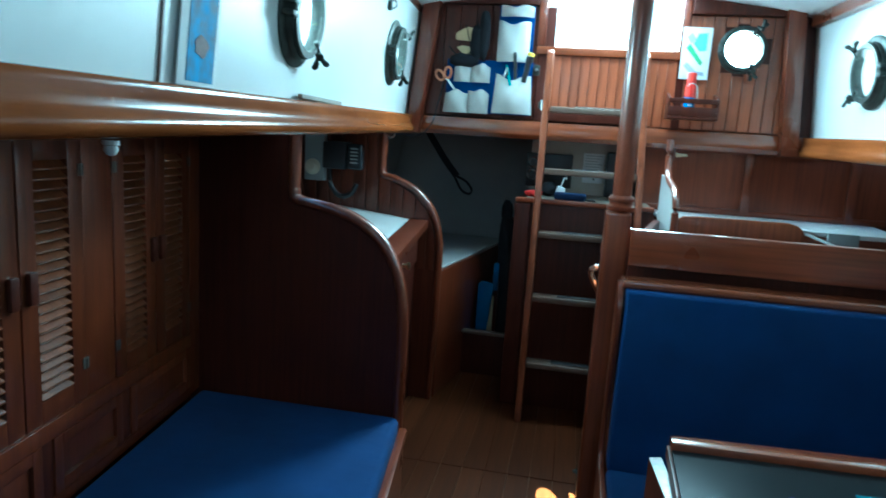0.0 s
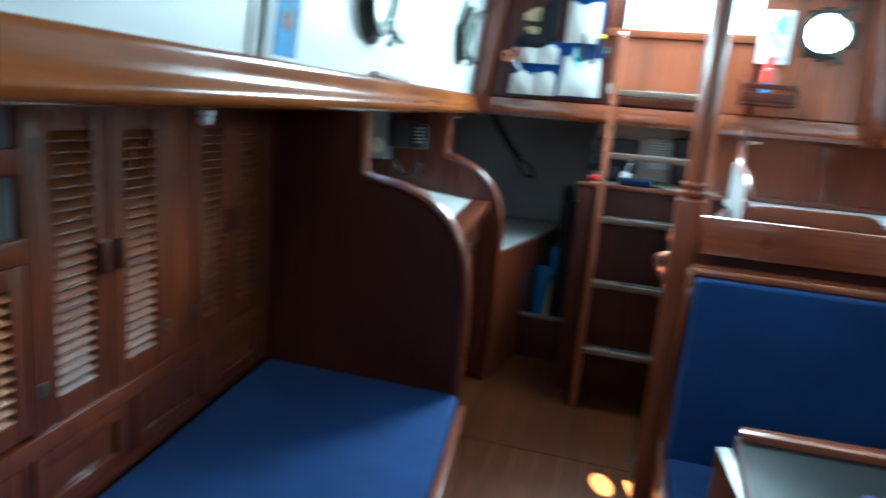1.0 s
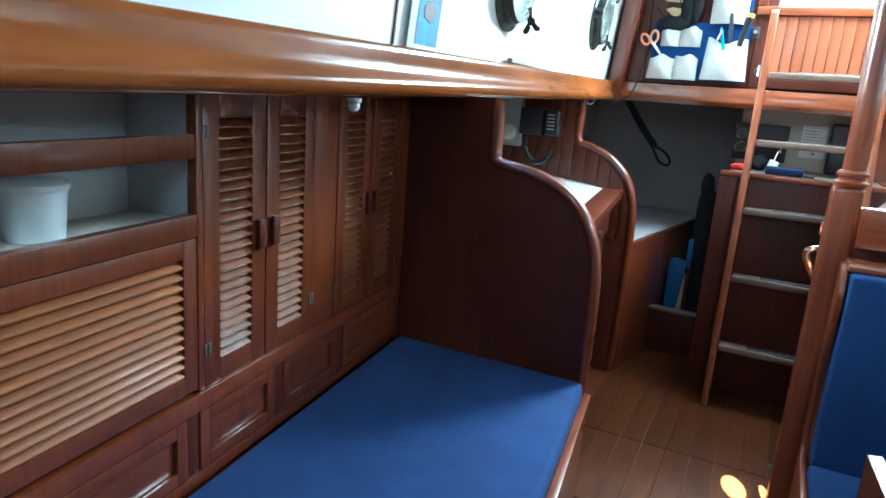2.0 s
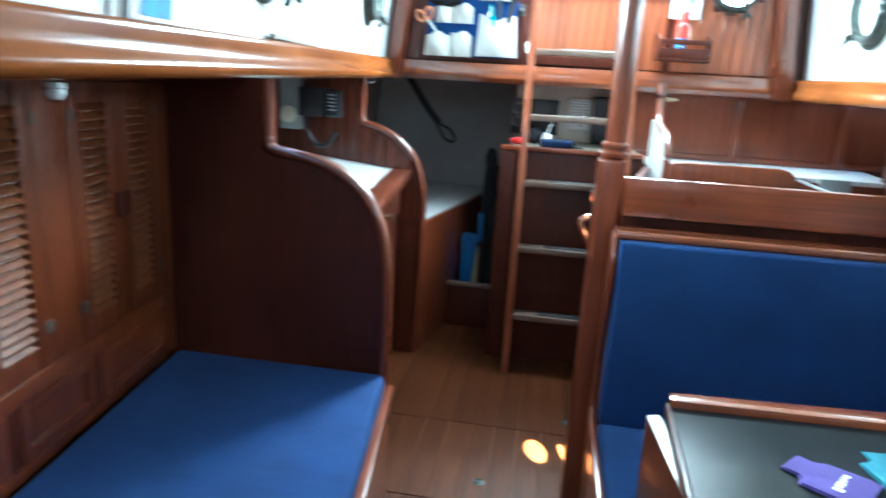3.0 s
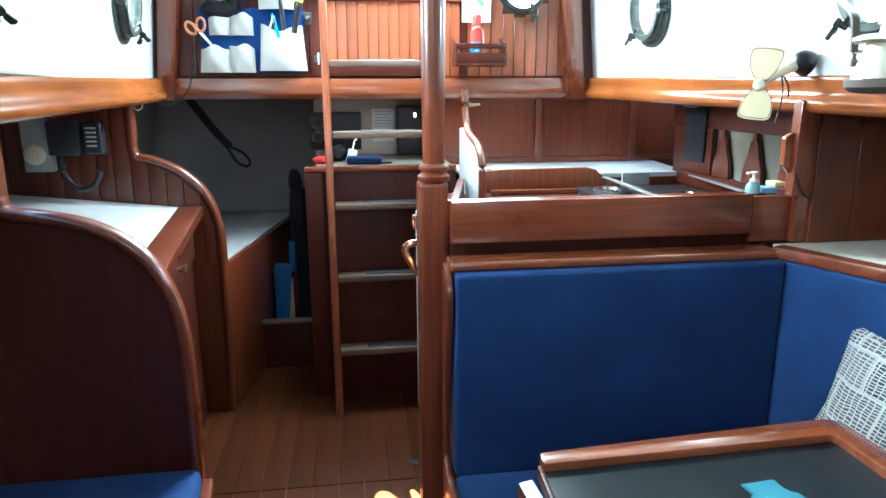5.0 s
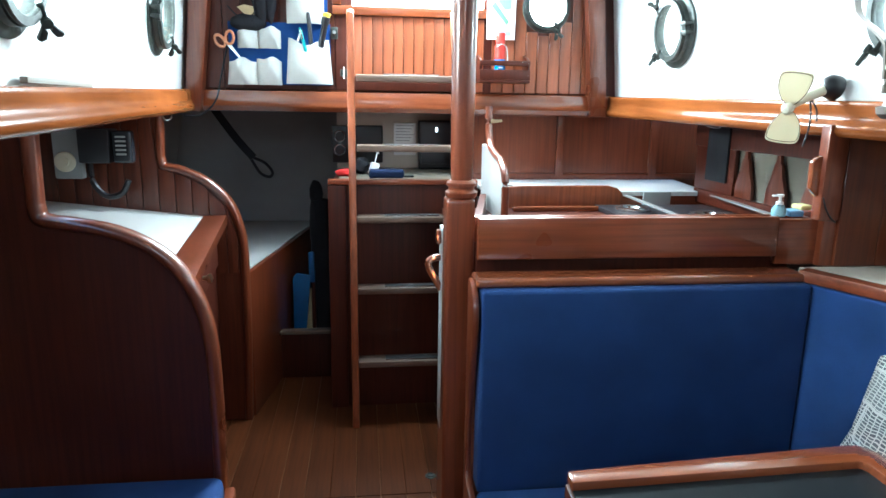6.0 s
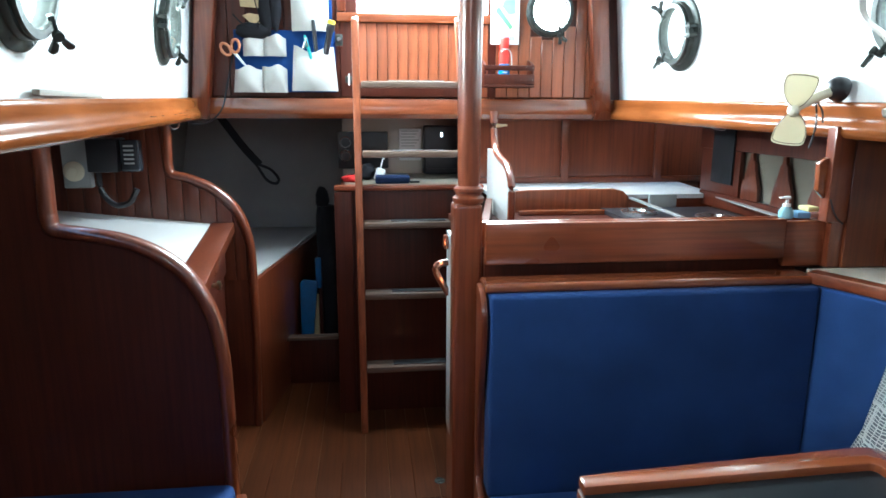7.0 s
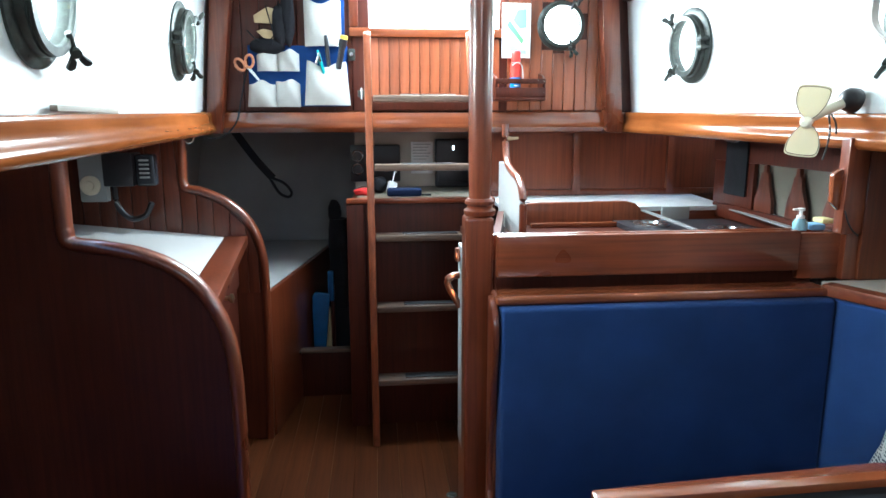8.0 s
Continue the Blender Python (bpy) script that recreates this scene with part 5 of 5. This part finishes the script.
for i in range(2):
    strip(1.2505 + i * 0.120, 1.25 + i * 0.120 + 0.1192, 0.930, 1.298, bpy.data.objects["galley_bulkhead"], y=2.440, mat=LOCKER)

# hull-side locker behind the shelf
locker_e = thing("hull_side_locker", (1.6, 2.1, 0.94), "mahogany hull-side locker with open fronts above the shelf", "cabinet")
LE = Matrix(((0.40, 0.9165, 0, 1.485), (-0.9165, 0.40, 0, 2.42), (0, 0, 1, -0.006), (0, 0, 0, 1)))
part("sill_board", box(0.0, 0.8, 0.0, 0.018, 0.936, 0.985, 0.003, m=LE), CHART, locker_e)
part("mid_board", box(0.0, 0.8, 0.0, 0.018, 1.07, 1.115, 0.003, m=LE), CHART, locker_e)
part("stile", box(-0.02, 0.045, -0.002, 0.020, 0.936, 1.305, 0.003, m=LE), CHART, locker_e)
# dark sheet stands for the shade inside the open fronts
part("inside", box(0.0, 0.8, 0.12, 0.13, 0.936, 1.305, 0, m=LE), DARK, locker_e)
bag = thing("black_bag", (1.475, 2.345, 0.93), "small black bag on the shelf edge", "bag")
part("bag", blob(1.475, 2.345, 0.957, 0.045, 0.045, 0.03, 12, 0.25), DARK_CLOTH, bag)

# handle on the galley side
grab = thing("grab_handle", (0.23, 2.87, 0.76), "curved wooden grab handle on the galley side", "handle")
part("grip", tube(smooth_line([(0.250, 2.872, 0.868), (0.228, 2.868, 0.866), (0.213, 2.866, 0.855), (0.216, 2.866, 0.832), (0.236, 2.868, 0.795), (0.252, 2.870, 0.766)], 5), 0.011, 10), MAHOGANY, grab)
catch = thing("wooden_catch", (0.246, 2.87, 0.935), "small rounded wooden catch on the galley side", "catch")
part("block", slab([(2.845, 0.915), (2.89, 0.915), (2.892, 0.935), (2.88, 0.957), (2.855, 0.957), (2.843, 0.935)], "x", 0.236, 0.250, 0.005), MAHOGANY, catch)

# ---- fan and lamp on the east trim ----
BLADE = bpy.data.materials.new("thin_cream_plastic")
BLADE.use_nodes = True
t_, n_, l_, b_ = nodes_of(BLADE)
b_.inputs["Base Color"].default_value, b_.inputs["Roughness"].default_value = (0.74, 0.69, 0.54, 1), 0.4
tr = n_.new("ShaderNodeBsdfTranslucent")
tr.inputs["Color"].default_value = (0.78, 0.72, 0.56, 1)
ms = n_.new("ShaderNodeMixShader")
ms.inputs[0].default_value = 0.5
l_.new(b_.outputs[0], ms.inputs[1])
l_.new(tr.outputs[0], ms.inputs[2])
l_.new(ms.outputs[0], n_["Material Output"].inputs[0])
fan = thing("cabin_fan", (1.21, 2.44, 1.37), "cream two-bladed cabin fan on a black base", "fan")
part("base", lathe([(0, 0), (0.031, 0), (0.033, 0.01), (0.029, 0.030), (0.018, 0.043), (0, 0.048)], 24, axes(1.226, 2.445, 1.402, (0, 1, 0), (-0.96, -0.1, 0.26))), BLACK, fan, "black base")
part("arm", tube([(1.19, 2.44, 1.40), (1.132, 2.44, 1.376), (1.096, 2.438, 1.360)], 0.013, 12), CREAM, fan)
part("hub", lathe([(0, 0), (0.014, 0), (0.016, 0.012), (0.010, 0.020), (0, 0.022)], 16, axes(1.095, 2.437, 1.352, (0, 0, 1), (-0.85, -0.5, -0.15))), CREAM, fan)
for s in (1, -1):
    bl = [(u, v) for u, v, w in smooth_line([(0.006, 0.006, 0), (0.020, 0.024, 0), (0.045, 0.038, 0), (0.074, 0.041, 0), (0.090, 0.033, 0), (0.094, 0.0, 0), (0.092, -0.030, 0), (0.082, -0.039, 0), (0.050, -0.035, 0), (0.020, -0.020, 0), (0.006, -0.006, 0)], 4)]
    bm = slab([(u * s * 0.97, v * s) for u, v in bl], "z", -0.001, 0.001)
    fm = axes(1.089, 2.430, 1.353, (0.07, -0.12, 0.985), (-0.62, -0.77, 0.02))
    blade = part("blade", moved(bm, fm @ Matrix.Rotation(radians(12), 4, "X")), BLADE, fan, "thin cream plastic blade")
    part("edge_line", moved(tube([(u * s * 0.92, v * s * 0.94, 0.0018) for u, v in bl[1:]], 0.0009, 4), fm @ Matrix.Rotation(radians(12), 4, "X")), DARK, blade, "dark edge line")
part("lead", tube(smooth_line([(1.15, 2.44, 1.38), (1.152, 2.43, 1.33), (1.145, 2.425, 1.29), (1.14, 2.43, 1.255)], 5), 0.0025, 6), BLACK, fan)
part("lead", tube(smooth_line([(1.15, 2.44, 1.38), (1.165, 2.43, 1.35), (1.17, 2.43, 1.32)], 5), 0.0025, 6), BLACK, fan)

shift(0.006, 0.05, -0.012, fan)

LAMP = material("tarnished_lamp_metal", (0.60, 0.57, 0.48), 0.3, 1.0)
ol = thing("oil_lamp", (1.115, 2.062, 1.318), "brass gimbal oil lamp on a swan-neck bracket", "lamp")
LX, LY = 1.112, 2.045
AT = Matrix.Translation((LX, LY, 0))
part("drip_pan", lathe([(0, 1.318), (0.070, 1.318), (0.092, 1.321), (0.103, 1.330), (0.105, 1.343), (0.098, 1.3455), (0, 1.3455)], 40, AT), TARNISH, ol, "dark tarnished drip pan")
part("tank", lathe([(0, 1.346), (0.094, 1.346), (0.092, 1.352), (0.078, 1.395), (0.074, 1.412), (0, 1.4125)], 40, AT), LAMP, ol, "polished brass tank")
part("rim_plate", lathe([(0, 1.413), (0.094, 1.413), (0.098, 1.417), (0.098, 1.423), (0.090, 1.427), (0.05, 1.429), (0, 1.4295)], 40, AT), LAMP, ol, "bright brass rim plate")
part("collar", lathe([(0, 1.430), (0.056, 1.430), (0.054, 1.444), (0.060, 1.448), (0.060, 1.456), (0.046, 1.468), (0.030, 1.474), (0, 1.475)], 32, AT), LAMP, ol)
part("burner", lathe([(0, 1.4755), (0.028, 1.4755), (0.030, 1.49), (0.022, 1.50), (0.022, 1.514), (0, 1.515)], 24, AT), TARNISH, ol)
part("chimney", lathe([(0.025, 1.5155), (0.034, 1.54), (0.036, 1.56), (0.026, 1.61), (0.024, 1.69), (0.022, 1.69), (0.024, 1.61), (0.034, 1.56), (0.032, 1.54), (0.023, 1.5155)], 24, AT), GLASS, ol, "clear glass chimney")
part("gimbal_strut", tube(smooth_line([(1.082, 1.952, 1.385), (1.080, 1.950, 1.42), (1.084, 1.956, 1.47), (1.10, 1.98, 1.53), (1.112, 2.02, 1.56)], 5), 0.0085, 10), LAMP, ol)
part("pivot_ball", lathe([(0, -0.017), (0.010, -0.014), (0.017, -0.004), (0.017, 0.004), (0.010, 0.014), (0, 0.017)], 18, Matrix.Translation((1.083, 1.952, 1.380))), LAMP, ol)
part("bracket", sweep(smooth_line([(1.084, 2.158, 1.400), (1.082, 2.160, 1.44), (1.080, 2.166, 1.472), (1.080, 2.20, 1.500), (1.080, 2.245, 1.528), (1.080, 2.266, 1.556), (1.080, 2.268, 1.60), (1.082, 2.262, 1.66)], 5), [(0.003, 0.008), (-0.003, 0.008), (-0.003, -0.008), (0.003, -0.008)], up=(1, 0, 0)), TARNISH, ol, "dark tarnished swan-neck band")
part("stay", tube(smooth_line([(1.245, 2.16, 1.40), (1.17, 2.165, 1.402), (1.09, 2.160, 1.404)], 5), 0.006, 8), LAMP, ol)
part("thumb_screw", join(lathe([(0, 0), (0.006, 0), (0.006, 0.018), (0, 0.019)], 12, Matrix.Translation((1.10, 2.176, 1.372))), tube([(1.10, 2.176, 1.389), (1.108, 2.189, 1.402)], 0.003, 8), tube([(1.10, 2.176, 1.389), (1.094, 2.164, 1.402)], 0.003, 8), tube([(1.10, 2.176, 1.380), (1.106, 2.149, 1.386)], 0.004, 8)), TARNISH, ol)
part("wall_plate", box(1.245, 1.262, 2.12, 2.20, 1.37, 1.43, 0.004), LAMP, ol)

# ---- dinette: scatter cushion and can sleeves ----
WOVEN = cloth("woven_check", (0.62, 0.62, 0.60), 700, 0.08)
t_, n_, l_, b_ = nodes_of(WOVEN)
tc = coords(WOVEN, (1, 1, 1))
bk = n_.new("ShaderNodeTexBrick")
bk.inputs["Scale"].default_value, bk.inputs["Mortar Size"].default_value = 1.0, 0.0014
bk.inputs["Brick Width"].default_value, bk.inputs["Row Height"].default_value = 0.0145, 0.0075
bk.inputs["Mortar Smooth"].default_value = 0.2
bk.offset = 0.0
bk.inputs["Color1"].default_value = (0.03, 0.035, 0.05, 1)
bk.inputs["Color2"].default_value = (0.07, 0.08, 0.10, 1)
bk.inputs["Mortar"].default_value = (0.52, 0.52, 0.50, 1)
warp = n_.new("ShaderNodeTexNoise")
warp.inputs["Scale"].default_value, warp.inputs["Detail"].default_value = 22, 2
l_.new(tc, warp.inputs["Vector"])
wv = n_.new("ShaderNodeVectorMath")
wv.operation, wv.inputs[1].default_value = "MULTIPLY_ADD", (0.016, 0.020, 0.0)
l_.new(warp.outputs["Color"], wv.inputs[0])
l_.new(tc, wv.inputs[2])
tc = wv.outputs[0]
l_.new(tc, bk.inputs["Vector"])
bk2 = n_.new("ShaderNodeTexBrick")
bk2.inputs["Scale"].default_value, bk2.inputs["Mortar Size"].default_value = 1.0, 0.003
bk2.inputs["Brick Width"].default_value, bk2.inputs["Row Height"].default_value = 0.11, 0.085
bk2.inputs["Color1"].default_value, bk2.inputs["Color2"].default_value, bk2.inputs["Mortar"].default_value = (0, 0, 0, 1), (0.25, 0.25, 0.25, 1), (1, 1, 1, 1)
l_.new(tc, bk2.inputs["Vector"])
l_.new(mix(WOVEN, bk.outputs["Color"], (0.52, 0.52, 0.50), bk2.outputs["Color"], "MIX"), b_.inputs["Base Color"])

pil = bmesh.new()
N = 22
for s in (1, -1):
    g = []
    for j in range(N + 1):
        row = []
        for i in range(N + 1):
            u, v = 2 * i / N - 1, 2 * j / N - 1
            k = max(0.0, (1 - u ** 4) * (1 - v ** 4)) ** 0.55
            pinch = 1 - 0.085 * (1 - abs(u * v)) * max(abs(u), abs(v))
            h = 0.078 * k * (1 + 0.12 * math.sin(4 * u + 2) * math.sin(3 * v + 1)) + 0.004 * math.sin(9 * u * v + 3 * u)
            row.append(pil.verts.new((0.215 * u * pinch, 0.205 * v * pinch, s * max(h, 0.0) * (1 if k > 0 else 0))))
        g.append(row)
    for j in range(N):
        for i in range(N):
            pil.faces.new((g[j][i], g[j][i + 1], g[j + 1][i + 1], g[j + 1][i]))
bmesh.ops.remove_doubles(pil, verts=pil.verts, dist=1e-4)
nrm = Vector((-0.86, -0.42, 0.26)).normalized()
exx = Vector((0.44, -0.90, 0.0))
exx = (exx - nrm * exx.dot(nrm)).normalized()
pm = axes(1.232, 2.005, 0.568, exx, nrm) @ Matrix.Rotation(radians(-10), 4, "Z")
pillow = part("scatter_cushion", pil, WOVEN)
pillow.matrix_basis = pm
tagged(pillow, "white scatter cushion with dark woven dashes leaning on the dinette cushions", "cushion")


def can_sleeve(m, mat, name_label):
    o = thing("can_sleeve", m, name_label, "can sleeve", "can sleeves on the table")
    out = [(-0.034, -0.048), (0.050, -0.050), (0.066, -0.046), (0.066, 0.046), (0.050, 0.050), (-0.026, 0.048), (-0.035, 0.039), (-0.046, 0.036), (-0.070, 0.040), (-0.074, -0.020), (-0.046, -0.022), (-0.038, -0.032)]
    part("back_sheet", slab(out, "z", 0.0005, 0.0035, 0.001), mat, o, local=True)
    part("front_sheet", moved(slab([(x * 0.985 + 0.003, y * 0.98) for x, y in out], "z", 0.0038, 0.0075, 0.0015), Matrix.Rotation(radians(-1.5), 4, "Y")), mat, o, local=True)
    x = -0.030
    for i, (h, k) in enumerate(((0.013, 0.016), (0.009, 0.011), (0.014, 0.012), (0.009, 0.010), (0.009, 0.008), (0.010, 0.010))):
        part("print_bar", box(0.012, 0.012 + k, x, x + h * 0.72, 0.0078, 0.0084, 0, m=Matrix.Rotation(radians(-1.5), 4, "Y")), PAPER, o, local=True)
        x += h
    return o


can_sleeve(pose(0.577, 1.654, 0.6905, 0, 0, -37) @ Matrix.Diagonal((0.93, 1, 1, 1)), PURPLE, "purple foam can sleeve with white print lying flat")
can_sleeve(pose(0.703, 1.700, 0.6905, 0, 0, -81), TEAL, "turquoise foam can sleeve with white print lying flat")

# hinge bits of the drop leaf
for y in (-0.26, -0.66):
    part("hinge_strap", box(0.0135, 0.022, y, y + 0.14, 0.640, 0.658, 0.001, m=LEAF), STEEL, leaf, "steel hinge")
EDGE = painted("worn_pale_edge", (0.26, 0.22, 0.21), 0.3, 0.6, 60)
part("worn_edge", moved(slab([(-0.0130, 0.6518), (0.0120, 0.6552), (0.0120, 0.6570), (-0.0130, 0.6536)], "y", -0.93, -0.001), LEAF), EDGE, leaf, "worn shiny edge")

# stowage on the open shelf of the lockers
tub = thing("plastic_tub", LM @ Matrix.Translation((1.33, -0.09, 0.9865)), "clear pale plastic tub on the open locker shelf", "tub")
TUB = painted("milky_plastic", (0.66, 0.70, 0.70), 0.25, 0.08)
part("tub", lathe([(0, 0), (0.045, 0), (0.052, 0.08), (0.055, 0.085), (0.050, 0.085), (0.043, 0.006), (0, 0.005)], 24), TUB, tub, local=True)
part("lid", lathe([(0, 0.0855), (0.056, 0.0855), (0.056, 0.094), (0.05, 0.097), (0, 0.097)], 24), TUB, tub, local=True)
copy_thing(tub, LM @ Matrix.Translation((1.49, -0.09, 0.9865)))

wire = tagged(part("loose_wire", tube(smooth_line([(1.30, 3.45, 1.31), (1.33, 3.40, 1.295), (1.36, 3.38, 1.30), (1.34, 3.36, 1.275), (1.375, 3.32, 1.262), (1.40, 3.30, 1.28), (1.42, 3.25, 1.31)], 5), 0.0018, 5), CANVAS), "thin pale wire hanging under the side deck", "wire")
